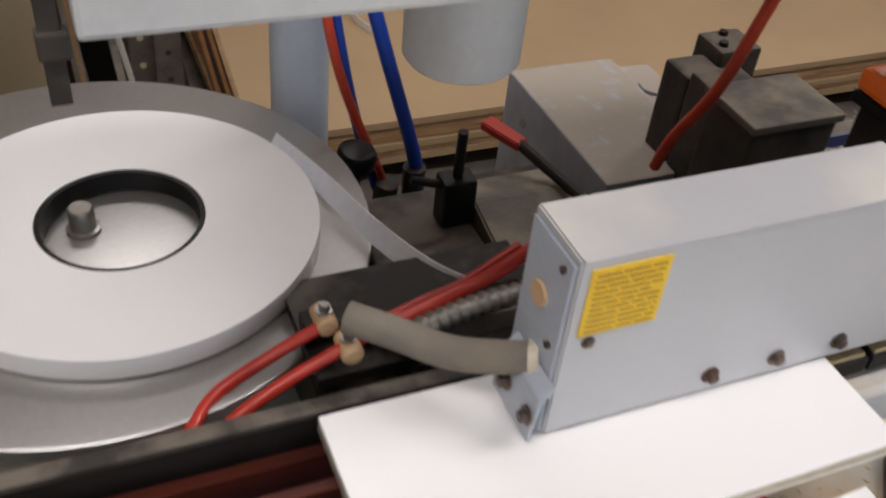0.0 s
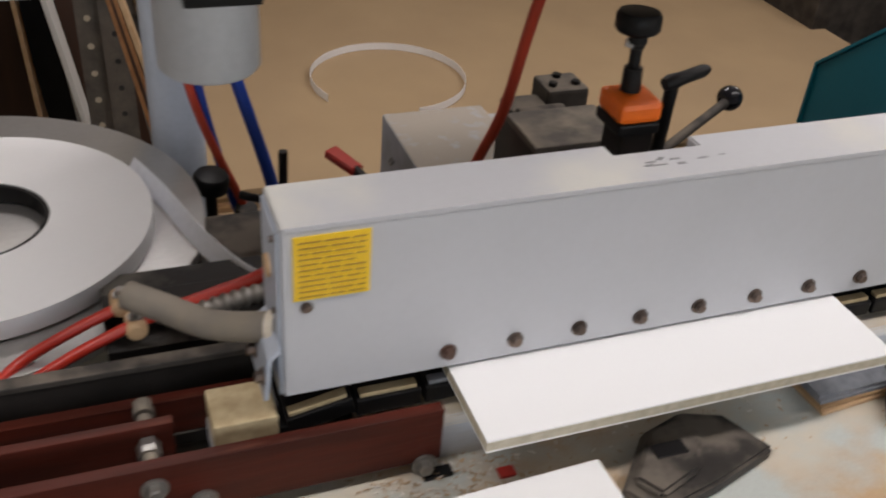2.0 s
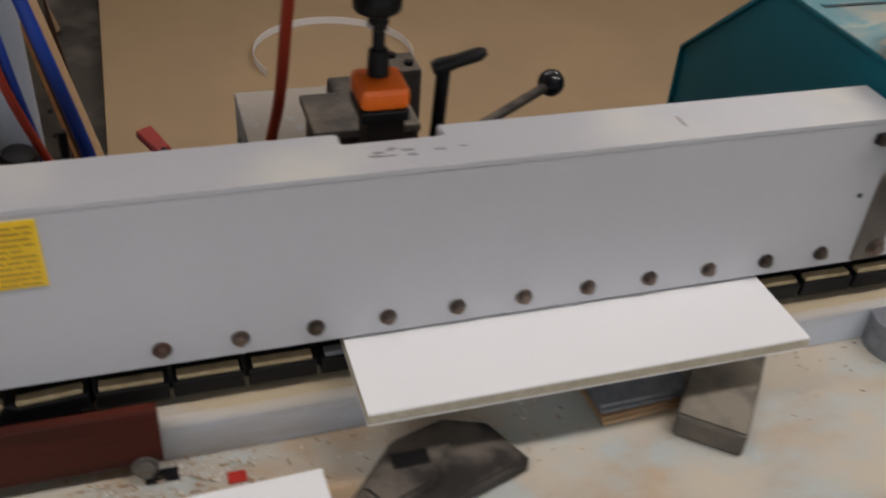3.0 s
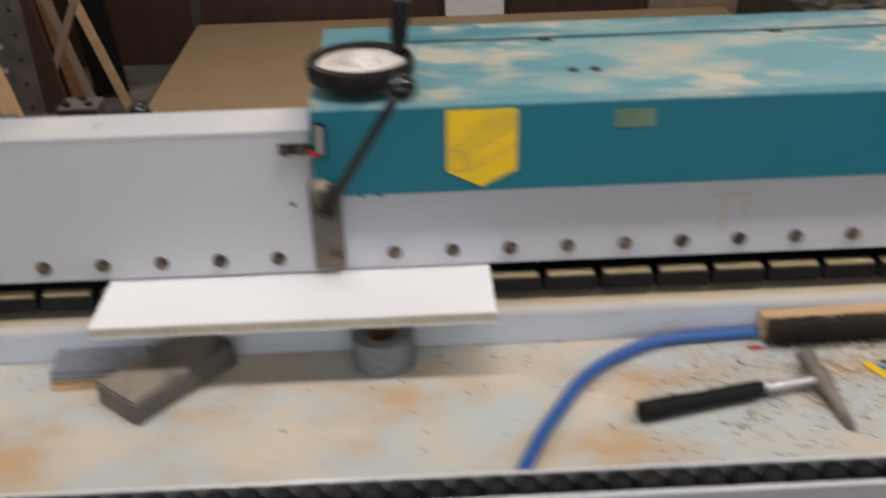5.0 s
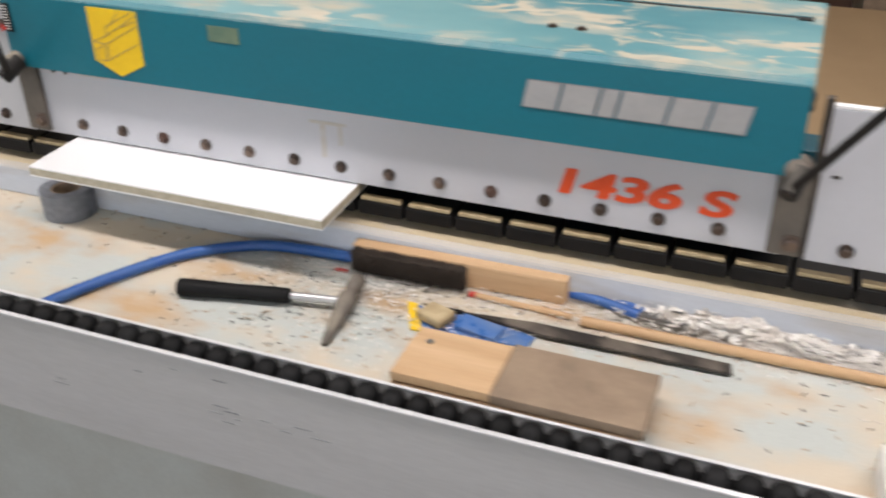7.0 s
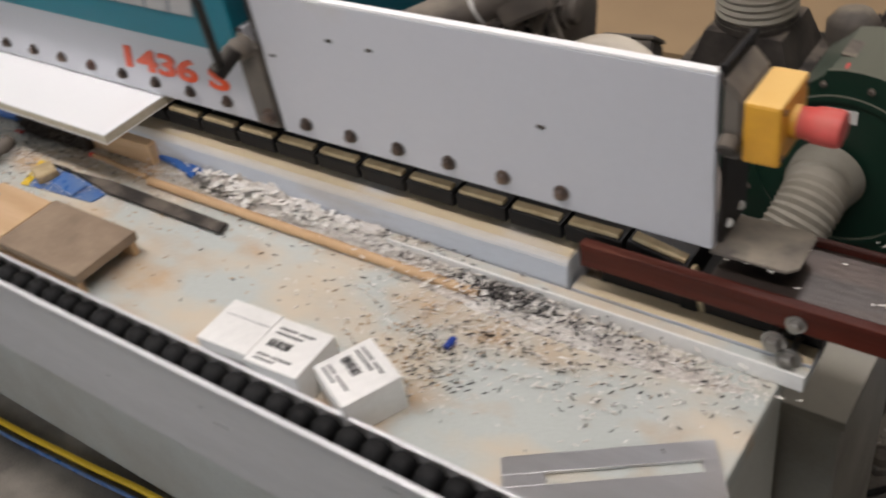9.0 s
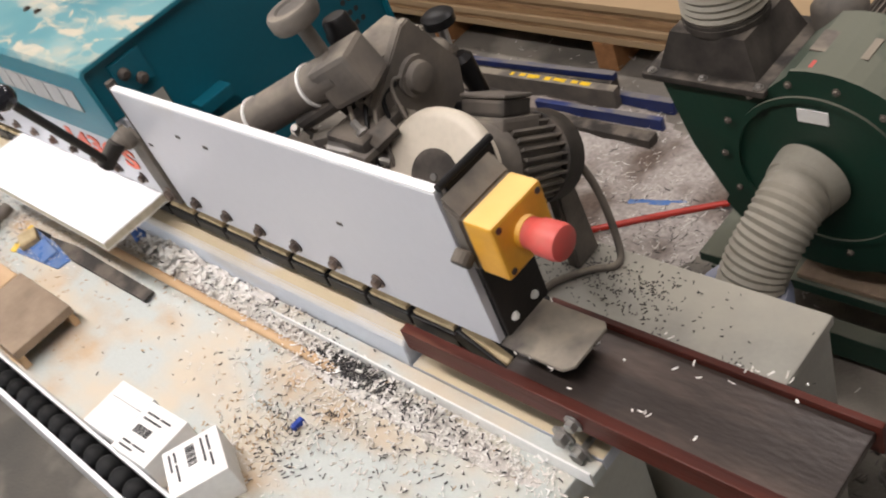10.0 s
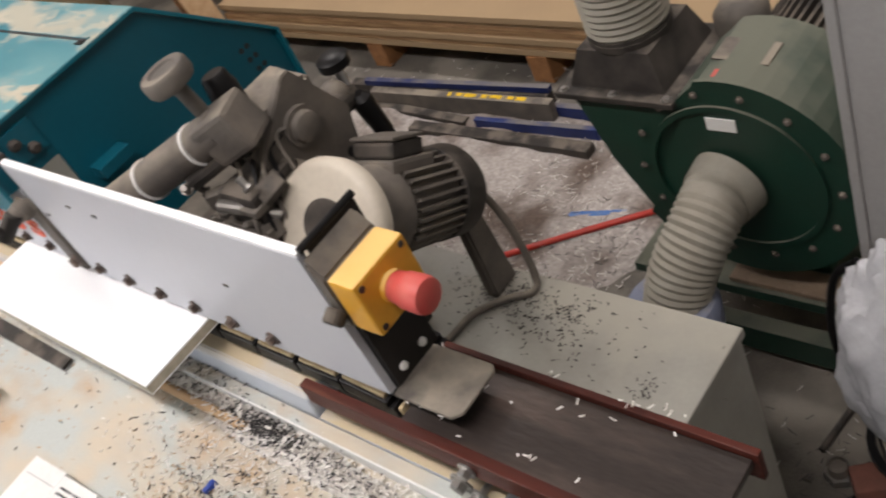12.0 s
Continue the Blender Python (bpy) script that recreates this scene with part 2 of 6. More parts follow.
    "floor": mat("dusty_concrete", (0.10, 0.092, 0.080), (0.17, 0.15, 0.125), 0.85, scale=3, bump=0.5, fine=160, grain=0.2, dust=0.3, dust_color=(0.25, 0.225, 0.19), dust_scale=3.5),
    "wall": mat("beige_wall_paint", (0.58, 0.50, 0.38), (0.52, 0.45, 0.34), 0.7, scale=2, bump=0.1),
    "wallwhite": mat("white_wall_paint", (0.66, 0.65, 0.63), (0.60, 0.59, 0.57), 0.7, scale=2, bump=0.1),
    "ceil": mat("ceiling_paint", (0.74, 0.73, 0.70), (0.70, 0.69, 0.66), 0.8, scale=2, bump=0.05),
    "chipwhite": mat("pale_shavings", (0.80, 0.78, 0.74), (0.62, 0.57, 0.50), 0.8, scale=60, bump=0.3),
    "chipdark": mat("dark_shavings", (0.03, 0.028, 0.03), (0.07, 0.06, 0.055), 0.6, scale=60, bump=0.2),
    "chipwood": mat("wood_shavings", (0.50, 0.36, 0.22), (0.40, 0.27, 0.15), 0.8, scale=60, bump=0.2),
    "socket": mat("blue_grey_sleeve", (0.21, 0.235, 0.33), (0.16, 0.175, 0.235), 0.55, scale=12, bump=0.1, dust=0.3, dust_color=(0.30, 0.29, 0.29)),
    "panelgrey": mat("grey_board_paint", (0.36, 0.35, 0.34), (0.31, 0.30, 0.29), 0.6, scale=3, bump=0.08),
    "brightedge": mat("bare_aluminium_edge", (0.80, 0.80, 0.81), (0.66, 0.66, 0.67), 0.35, 0.3, scale=14, bump=0.05, stretch=(0.3, 2, 2)),
    "floordust": mat("trodden_sawdust", (0.42, 0.38, 0.35), (0.135, 0.10, 0.08), 0.95, scale=5.5, bump=1.0, fine=90, grain=0.35, lo=0.44, hi=0.66),
    "pile": mat("pale_dust_pile", (0.74, 0.71, 0.67), (0.42, 0.36, 0.30), 0.95, scale=11, bump=1.0, fine=160, grain=0.25, lo=0.42, hi=0.72),
    "drum": mat("beige_drum_paint", (0.33, 0.265, 0.165), (0.28, 0.22, 0.14), 0.6, scale=2, bump=0.1),
    "brickred": mat("old_brick", (0.22, 0.085, 0.06), (0.16, 0.07, 0.05), 0.85, scale=20, bump=0.5),
    "inkbrown": mat("brown_print", (0.40, 0.235, 0.02), (0.34, 0.19, 0.02), 0.5, scale=20, bump=0.0),
    "card": mat("white_carton", (0.80, 0.79, 0.76), (0.74, 0.73, 0.70), 0.55, scale=8, bump=0.05),
    "ink": mat("black_ink", (0.02, 0.02, 0.022), (0.03, 0.03, 0.03), 0.5, scale=20, bump=0.0),
    "inkgrey": mat("grey_ink", (0.25, 0.25, 0.26), (0.2, 0.2, 0.2), 0.5, scale=20, bump=0.0),
    "inkred": mat("red_orange_vinyl", (0.75, 0.085, 0.02), (0.66, 0.075, 0.02), 0.4, scale=20, bump=0.0),
    "rub": mat("brown_rub_mark", (0.47, 0.42, 0.35), (0.50, 0.49, 0.47), 0.5, scale=90, bump=0.0),
    "silver": mat("silver_vinyl", (0.40, 0.40, 0.40), (0.34, 0.34, 0.35), 0.4, 0.1, scale=20, bump=0.0),
    "oldlabel": mat("faded_green_label", (0.14, 0.20, 0.13), (0.10, 0.17, 0.12), 0.6, scale=30, bump=0.1),
    "bag": mat("clear_grey_plastic", (0.62, 0.62, 0.64), (0.50, 0.50, 0.52), 0.22, scale=14, bump=0.5),
    "bristle": mat("dark_bristles", (0.028, 0.020, 0.015), (0.05, 0.035, 0.024), 0.8, scale=200, bump=0.9),
    "bluesteel": mat("blue_painted_steel", (0.012, 0.028, 0.135), (0.016, 0.024, 0.085), 0.5, scale=14, bump=0.2, dust=0.42, dust_color=(0.16, 0.15, 0.15), dust_scale=9),
    "lamp": mat("lamp_housing", (0.7, 0.7, 0.7), None, 0.5),
}


# ---- mesh tools ----
def box(bm, x0, x1, y0, y1, z0, z1, bevel=0.0, m=None):
    g = bmesh.ops.create_cube(bm, size=1.0)["verts"]
    t = Matrix.Translation(((x0 + x1) / 2, (y0 + y1) / 2, (z0 + z1) / 2)) @ Matrix.Diagonal((x1 - x0, y1 - y0, z1 - z0, 1))
    bmesh.ops.transform(bm, matrix=(m or Matrix()) @ t, verts=g)
    if bevel:
        ed = {e for v in g for e in v.link_edges}
        bmesh.ops.bevel(bm, geom=list(ed), offset=bevel, segments=2, affect="EDGES", profile=0.6)
    return bm


def boxes(*args, bevel=0.0):
    bm = bmesh.new()
    for a in args:
        box(bm, *a, bevel=bevel)
    return bm


def prism(profile, x0, x1, bevel=0.0, axis="x"):
    """A profile of (y, z) pairs drawn along x (or (x, z) along y, (x, y) along z)."""
    bm = bmesh.new()
    put = {"x": lambda s, a, b: (s, a, b), "y": lambda s, a, b: (a, s, b), "z": lambda s, a, b: (a, b, s)}[axis]
    v0 = [bm.verts.new(put(x0, a, b)) for a, b in profile]
    v1 = [bm.verts.new(put(x1, a, b)) for a, b in profile]
    bm.faces.new(v0), bm.faces.new(v1)
    for i in range(len(profile)):
        j = (i + 1) % len(profile)
        bm.faces.new((v0[i], v0[j], v1[j], v1[i]))
    bmesh.ops.recalc_face_normals(bm, faces=bm.faces)
    if bevel:
        bmesh.ops.bevel(bm, geom=list(bm.edges), offset=bevel, segments=2, affect="EDGES")
    return bm


def frame_of(d):
    d = Vector(d).normalized()
    a = d.cross(Vector((0, 0, 1)) if abs(d.z) < 0.9 else Vector((1, 0, 0))).normalized()
    return a, d.cross(a).normalized(), d


def lathe(bm, base, direction, rings, seg=24):
    """Rings of (distance along the direction, radius) round an axis, closed at both ends."""
    a, b, d = frame_of(direction)
    base = Vector(base)
    rows = []
    for s, r in rings:
        rows.append([bm.verts.new(base + d * s + (a * math.cos(2 * math.pi * i / seg) + b * math.sin(2 * math.pi * i / seg)) * max(r, 1e-5)) for i in range(seg)])
    for p, q in zip(rows, rows[1:]):
        for i in range(seg):
            bm.faces.new((p[i], p[(i + 1) % seg], q[(i + 1) % seg], q[i]))
    bm.faces.new(rows[0][::-1]), bm.faces.new(rows[-1])
    return bm


def cyl(p0, p1, r, r2=None, seg=24, bevel=0.0, bm=None):
    bm = bm or bmesh.new()
    L = (Vector(p1) - Vector(p0)).length
    r2 = r if r2 is None else r2
    c = bevel
    rings = [(0, r - c), (c, r), (L - c, r2), (L, r2 - c)] if c else [(0, r), (L, r2)]
    return lathe(bm, p0, Vector(p1) - Vector(p0), rings, seg)


def ball(c, r, bm=None, seg=20):
    bm = bm or bmesh.new()
    return lathe(bm, Vector(c) - Vector((0, 0, r)), (0, 0, 1), [(r - r * math.cos(math.pi * i / 12), r * math.sin(math.pi * i / 12)) for i in range(13)], seg)


def ring(bm, c, direction, r0, r1, h, seg=48):
    """A flat ring with a square section, based at c."""
    a, b, d = frame_of(direction)
    c = Vector(c)
    rows = []
    for r, s in ((r0, 0), (r1, 0), (r1, h), (r0, h)):
        rows.append([bm.verts.new(c + d * s + (a * math.cos(2 * math.pi * i / seg) + b * math.sin(2 * math.pi * i / seg)) * r) for i in range(seg)])
    for k in range(4):
        p, q = rows[k], rows[(k + 1) % 4]
        for i in range(seg):
            bm.faces.new((p[i], p[(i + 1) % seg], q[(i + 1) % seg], q[i]))
    bmesh.ops.recalc_face_normals(bm, faces=bm.faces)
    return bm


def smooth_path(pts, n=10):
    pts = [Vector(p) for p in pts]
    q = [2 * pts[0] - pts[1]] + pts + [2 * pts[-1] - pts[-2]]
    out = []
    for i in range(1, len(q) - 2):
        for k in range(n):
            t = k / n
            out.append(0.5 * (2 * q[i] + (q[i + 1] - q[i - 1]) * t + (2 * q[i - 1] - 5 * q[i] + 4 * q[i + 1] - q[i + 2]) * t * t + (3 * q[i] - q[i - 1] - 3 * q[i + 1] + q[i + 2]) * t ** 3))
    return out + [pts[-1]]


def tube(pts, r, seg=12, n=10, rib=0.0, pitch=0.02, bm=None):
    """A hose along a smooth line; rib: the height of its corrugation."""
    bm = bm or bmesh.new()
    path = smooth_path(pts, n)
    if rib:
        length = sum((b - a).length for a, b in zip(path, path[1:]))
        count, fine, want, run = int(length / pitch * 4), [], 0.0, 0.0
        step = length / count
        for a, b in zip(path, path[1:]):
            L = (b - a).length
            while want <= run + L + 1e-9:
                fine.append(a + (b - a) * ((want - run) / L))
                want += step
            run += L
        path = fine
    rows, up = [], None
    for i, p in enumerate(path):
        d = (path[min(i + 1, len(path) - 1)] - path[max(i - 1, 0)]).normalized()
        up = frame_of(d)[0] if up is None else (up - d * up.dot(d)).normalized()
        side = d.cross(up)
        rad = r + (rib * (1, 0, -1, 0)[i % 4] if rib else 0)
        rows.append([bm.verts.new(p + (up * math.cos(2 * math.pi * k / seg) + side * math.sin(2 * math.pi * k / seg)) * rad) for k in range(seg)])
    for a, b in zip(rows, rows[1:]):
        for k in range(seg):
            bm.faces.new((a[k], a[(k + 1) % seg], b[(k + 1) % seg], b[k]))
    bm.faces.new(rows[0][::-1]), bm.faces.new(rows[-1])
    bmesh.ops.recalc_face_normals(bm, faces=bm.faces)
    return bm


ORIGIN = {}


def finish(name, bm, material, smooth):
    me = bpy.data.meshes.new(name)
    bmesh.ops.recalc_face_normals(bm, faces=bm.faces)
    for f in bm.faces:
        f.smooth = smooth
    c = sum((v.co for v in bm.verts), Vector()) / max(1, len(bm.verts))
    bm.transform(Matrix.Translation(-c))
    bm.to_mesh(me)
    bm.free()
    me.materials.append(M[material])
    if smooth:
        me.set_sharp_from_angle(angle=radians(40))
    return me, c


def part(name, bm, material, parent, label="", smooth=False):
    """One mesh under a thing or a part; its vertices are given in the world."""
    me, c = finish(name, bm, material, smooth)
    ob = new(name, me)
    ob.parent = parent
    ob.location = c - ORIGIN[parent.name]
    ORIGIN[ob.name] = c
    return tagged(ob, label)


def thing(name, at, label, category, group="", kind=""):
    ob = new(name)
    ob.location = at
    ob.empty_display_size = 0.05
    ORIGIN[ob.name] = Vector(at)
    return tagged(ob, label, category, group, kind)


def solo(name, bm, material, label, category, group="", kind="", smooth=False):
    me, c = finish(name, bm, material, smooth)
    ob = new(name, me)
    ob.location = c
    ORIGIN[ob.name] = c
    return tagged(ob, label, category, group, kind)


def like(ob, parent, at, turn=None):
    """Another piece on the same mesh."""
    o = new(ob.name.split(".")[0], ob.data)
    o.parent = parent
    o.location = Vector(at) - (ORIGIN[parent.name] if parent else Vector())
    if turn:
        o.rotation_euler = turn
    ORIGIN[o.name] = Vector(at)
    return o


def hexbolt(p, d, r, h):
    bm = lathe(bmesh.new(), p, d, [(0, r * 1.5), (h * 0.22, r * 1.5)], 16)
    lathe(bm, Vector(p) + Vector(d) * h * 0.22, d, [(0, r), (h * 0.65, r), (h * 0.78, r * 0.8)], 6)
    return bm


# ---- the room ----
floor = solo("floor", boxes((-4.2, 5.2, -3.6, 4.4, -0.1, 0.0)), "floor", "dusty grey concrete workshop floor", "floor", kind="structure")
solo("wall_north", boxes((-4.2, 5.2, 4.4, 4.55, 0, 3.2)), "wall", "beige painted workshop wall behind the board stack", "wall", kind="structure")
solo("wall_west", boxes((-4.35, -4.2, -3.6, 4.4, 0, 3.2)), "wall", "beige painted workshop side wall", "wall", kind="structure")
solo("wall_east", boxes((5.2, 5.35, -3.6, 4.4, 0, 3.2)), "wallwhite", "white painted workshop side wall", "wall", kind="structure")
# Unseen wall; its window openings are assumed.
south = []
for x0, x1, z0, z1 in ((-4.2, -2.6, 0, 3.2), (-2.6, -0.6, 0, 1.0), (-2.6, -0.6, 2.5, 3.2), (-0.6, 0.4, 0, 3.2), (0.4, 2.4, 0, 1.0), (0.4, 2.4, 2.5, 3.2), (2.4, 5.2, 0, 3.2)):
    south.append((x0, x1, -3.75, -3.6, z0, z1))
solo("wall_south", boxes(*south), "wallwhite", "unseen white wall with two assumed window openings", "wall", kind="structure")
solo("ceiling", boxes((-4.2, 5.2, -3.6, 4.4, 3.2, 3.3)), "ceil", "pale ceiling closing the room out of view", "ceiling", kind="structure")
# Housings for the assumed lamps, also out of view.
for lx, ly in UNSEEN_LAMPS:
    o = thing("ceiling_lamp", (lx, ly, 3.2), "long white ceiling lamp, assumed and out of view", "lamp", "ceiling lamps")
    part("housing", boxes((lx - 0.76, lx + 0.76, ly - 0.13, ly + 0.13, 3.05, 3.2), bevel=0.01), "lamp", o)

# ---- machine bed and support rail ----
bed = thing("machine_bed", (0.45, 0.1, 0), "pale grey-green machine bed, dusty and stained", "machine bed")
part("bed_top", boxes((-1.145, 1.96, -0.318, 0.06, 0.825, 0.855), bevel=0.004), "bed", bed, "dusty pale sheet-metal top with orange stains")
part("pedestal", boxes((-0.75, 1.93, -0.185, 0.08, 0.0, 0.825), bevel=0.01), "bedside", bed)
part("front_lip", boxes((-1.145, 1.96, -0.326, -0.318, 0.78, 0.862), bevel=0.002), "bedside", bed)
part("ledge", prism([(-0.026, 0.8555), (-0.022, 0.905), (-0.016, 0.912), (0.030, 0.912), (0.030, 0.8555)], -0.97, 1.69, 0.0015), "ledge", bed, "pale blue-grey raised ledge with dust on top")
part("recess", boxes((-0.97, 1.70, 0.0305, 0.05, 0.8555, 0.890)), "bed", bed, "dusty recess behind the ledge")
part("guide_lip", boxes((1.425, 1.985, -0.0490, -0.0465, 0.856, 0.879), bevel=0.0005), "card", bed, "thin bright guide lip")
part("guide_strip", boxes((1.42, 1.985, -0.0462, -0.0265, 0.856, 0.872), bevel=0.002), "bed", bed, "flat dusty guide strip")
part("end_step", boxes((1.695, 1.985, -0.026, 0.002, 0.856, 0.876), bevel=0.002), "ledge", bed, "dusty stained step")
part("back_strip", boxes((1.72, 1.985, 0.003, 0.03, 0.856, 0.905), bevel=0.002), "blackiron", bed)

rail = thing("roller_rail", (0.5, -0.35, 0), "aluminium support rail with small black rollers", "roller rail")
prof = [(-0.364, 0.70), (-0.364, 0.880), (-0.3605, 0.880), (-0.3605, 0.858), (-0.327, 0.858), (-0.327, 0.884), (-0.3235, 0.884), (-0.3235, 0.80), (-0.35, 0.76), (-0.35, 0.70)]
part("channel", prism(prof, -1.1, 2.05, 0.001), "alugrey", rail, "scuffed grey aluminium channel")
part("edge_strip", boxes((-1.1, 2.05, -0.3660, -0.3590, 0.8805, 0.8838), bevel=0.001), "brightedge", rail, "bright bare metal edge")
part("back_strip", boxes((-1.1, 2.05, -0.3275, -0.3225, 0.8845, 0.8875), bevel=0.001), "brightedge", rail, "bright bare metal edge")
# Strip added inside the channel; its black paints the shade between rollers.
part("roller_bed", boxes((-1.1, 2.05, -0.3600, -0.3276, 0.8585, 0.870)), "rubber", rail, "black strip painting the shade under the rollers")
for lx in (-0.7, 0.5, 1.7):
    part("bracket", boxes((lx, lx + 0.06, -0.35, -0.06, 0.70, 0.75), bevel=0.003), "alugrey", rail)
rs = random.Random(4)
for k in range(26):
    sx, sz = rs.uniform(-0.4, 1.9), rs.uniform(0.77, 0.862)
    if k < 8:
        sx, sz = rs.uniform(0.50, 0.68), rs.uniform(0.795, 0.815)
    part("scuff", boxes((sx, sx + rs.uniform(0.006, 0.028), -0.3646, -0.3639, sz, sz + rs.uniform(0.0008, 0.002))), "inkgrey", rail, "dark scuff")
first = None
for i in range(88):
    x = -1.08 + 0.0353 * i
    if first is None:
        first = part("roller", lathe(bmesh.new(), (x - 0.0155, -0.3437, 0.876), (1, 0, 0), [(0, 0.004), (0.001, 0.0095), (0.005, 0.0140), (0.0105, 0.0160), (0.0205, 0.0160), (0.026, 0.0140), (0.030, 0.0095), (0.031, 0.004)], 18), "rubber", rail, smooth=True)
        zc = ORIGIN[first.name]
    else:
        like(first, rail, (x, zc.y, zc.z), (i * 1.3, 0, 0))

# ---- conveyor: pads on an endless chain ----
chain = thing("conveyor_chain", (0, 0, 0), "black feed chain with worn beige pad tops, painted black where shaded", "conveyor")
pad_me, ins_me, grey_me = None, None, None
for k in range(int(2 * (CHAIN_R - CHAIN_L + math.pi * CHAIN_D) / 0.08)):
    if pad_me is None:
        b = bmesh.new()
        box(b, -0.0375, 0.0375, -0.006, 0.10, -0.026, -0.004, 0.002)
        pad_me, _c = finish("pad", b, "black", False)
        pad_c = _c
        # Beige top kept narrow; the black behind it paints the beam's shadow.
        b = boxes((-0.033, 0.033, -0.002, 0.010, -0.004, 0.002), bevel=0.0015)
        ins_me, ins_c = finish("pad_strip", b, "padtop", False)
        b = boxes((-0.033, 0.033, -0.002, 0.010, -0.004, 0.002), bevel=0.0015)
        grey_me, ins_c = finish("pad_strip", b, "padgrey", False)
        pad_me.transform(Matrix.Translation(pad_c)), ins_me.transform(Matrix.Translation(ins_c)), grey_me.transform(Matrix.Translation(ins_c))
    p = new("pad", pad_me)
    p.parent = chain
    q = new("pad_strip", grey_me if k % 25 in (16, 22) else ins_me)
    q.parent = p
    PADS.append(p)
part("chain_guide", boxes((-1.02, 1.72, 0.031, 0.12, 0.8985, 0.922)), "blackiron", chain, "black iron chain guide")

# ---- pressure beam: white hood, plain face, bolts ----
beam = thing("pressure_beam", (0, 0.03, 0.976), "long white pressure beam with a row of bolts", "pressure beam")
hood_plan = [(-1.06, -0.004), (-0.022, -0.004), (-0.022, 0.077), (-0.572, 0.077), (-0.572, 0.055), (-0.68, 0.055), (-0.68, 0.077), (-1.06, 0.077)]
hood = part("hood", prism(hood_plan, 0.976, 1.188, 0.002, axis="z"), "white", beam, "white painted sheet-metal hood")
part("seam", boxes((-1.058, -0.024, -0.0048, -0.002, 1.1825, 1.1888), bevel=0.0006), "white", hood, "chipped folded edge")
beam_face = part("face", boxes((-0.0215, 1.20, 0.0, 0.04, 0.976, 1.13), bevel=0.001), "whiteface", beam, "white face with brown scratches")
part("end_plate", boxes((-1.064, -1.0605, 0.0, 0.073, 0.978, 1.180), bevel=0.001), "postpaint", beam, "pale blue end plate")
flap = part("end_flap", prism([(-1.0645, 1.045), (-1.0645, 1.052), (-1.078, 1.040), (-1.083, 0.985), (-1.0785, 0.985), (-1.074, 1.036)], -0.0135, 0.062, 0.001, axis="y"), "postpaint", beam, "pale bent end bracket with two bolts")
for yy in (-0.004, 0.040):
    part("bolt", hexbolt((-1.0815, yy, 1.012), (-1, 0, 0.05), 0.0065, 0.009), "bolt", flap)
for yy, zz, rr, mm in ((0.040, 1.118, 0.0125, "wood"), (0.012, 1.168, 0.0035, "bolt"), (0.012, 1.082, 0.0035, "bolt")):
    part("plug", cyl((-1.064, yy, zz), (-1.0675, yy, zz), rr, seg=16), mm, beam)
part("screw", hexbolt((-1.036, -0.0045, 1.092), (0, -1, 0), 0.0045, 0.004), "bolt", beam)
for k, i in enumerate(range(-11, 15)):
    if i != 0:
        part("bolt", hexbolt((0.08 * i, -0.0045 if i < 0 else -0.0005, 1.0), (0, -1, 0), 0.0066, 0.009), "boltred" if i in (-11, 3, 10) else "bolt", hood if i < 0 else beam_face)
part("hole", cyl((-0.052, -0.005, 1.082), (-0.052, -0.003, 1.082), 0.0035, seg=12), "ink", beam)
part("hole", cyl((0.04, -0.001, 1.09), (0.04, 0.001, 1.09), 0.004, seg=12), "ink", beam)
part("hole", cyl((0.065, -0.001, 1.09), (0.065, 0.001, 1.09), 0.004, seg=12), "ink", beam)

for x0, x1, z0, z1 in ((0.512, 0.572, 1.066, 1.071), (0.530, 0.537, 1.012, 1.0655), (0.560, 0.565, 1.035, 1.0655), (0.09, 0.15, 1.088, 1.092)):
    part("rub_mark", boxes((x0, x1, -0.0006, 0.0002, z0, z1)), "rub", beam_face, "pale brown rub mark")
rs = random.Random(8)
for k in range(9):
    sx, sy = rs.uniform(-0.66, -0.55), rs.uniform(0.018, 0.036)
    part("smudge", boxes((sx, sx + rs.uniform(0.006, 0.02), sy, sy + rs.uniform(0.0015, 0.004), 1.1878, 1.1884)), "inkgrey", hood, "dark smudge")
part("paint_mark", boxes((-0.303, -0.299, 0.024, 0.045, 1.1878, 1.1884)), "bluegrey", hood, "faint green paint mark")
stick = thing("warning_sticker", (-1.010, -0.0052, 1.139), "yellow warning sticker with lines of small print", "sticker")
part("sheet", boxes((-1.049, -0.972, -0.0058, -0.0043, 1.102, 1.177)), "yellow", stick)
rnd = random.Random(5)
for i in range(11):
    z = 1.1705 - 0.0064 * i
    x = -1.044
    while x < -0.979:
        w = min(rnd.uniform(0.010, 0.03), -0.977 - x)
        if i not in (4, 8) or rnd.random() < 0.6:
            part("print_line", boxes((x, x + w, -0.0066, -0.0058, z - 0.0008, z + 0.0008)), "inkbrown", stick)
        x += w + 0.003

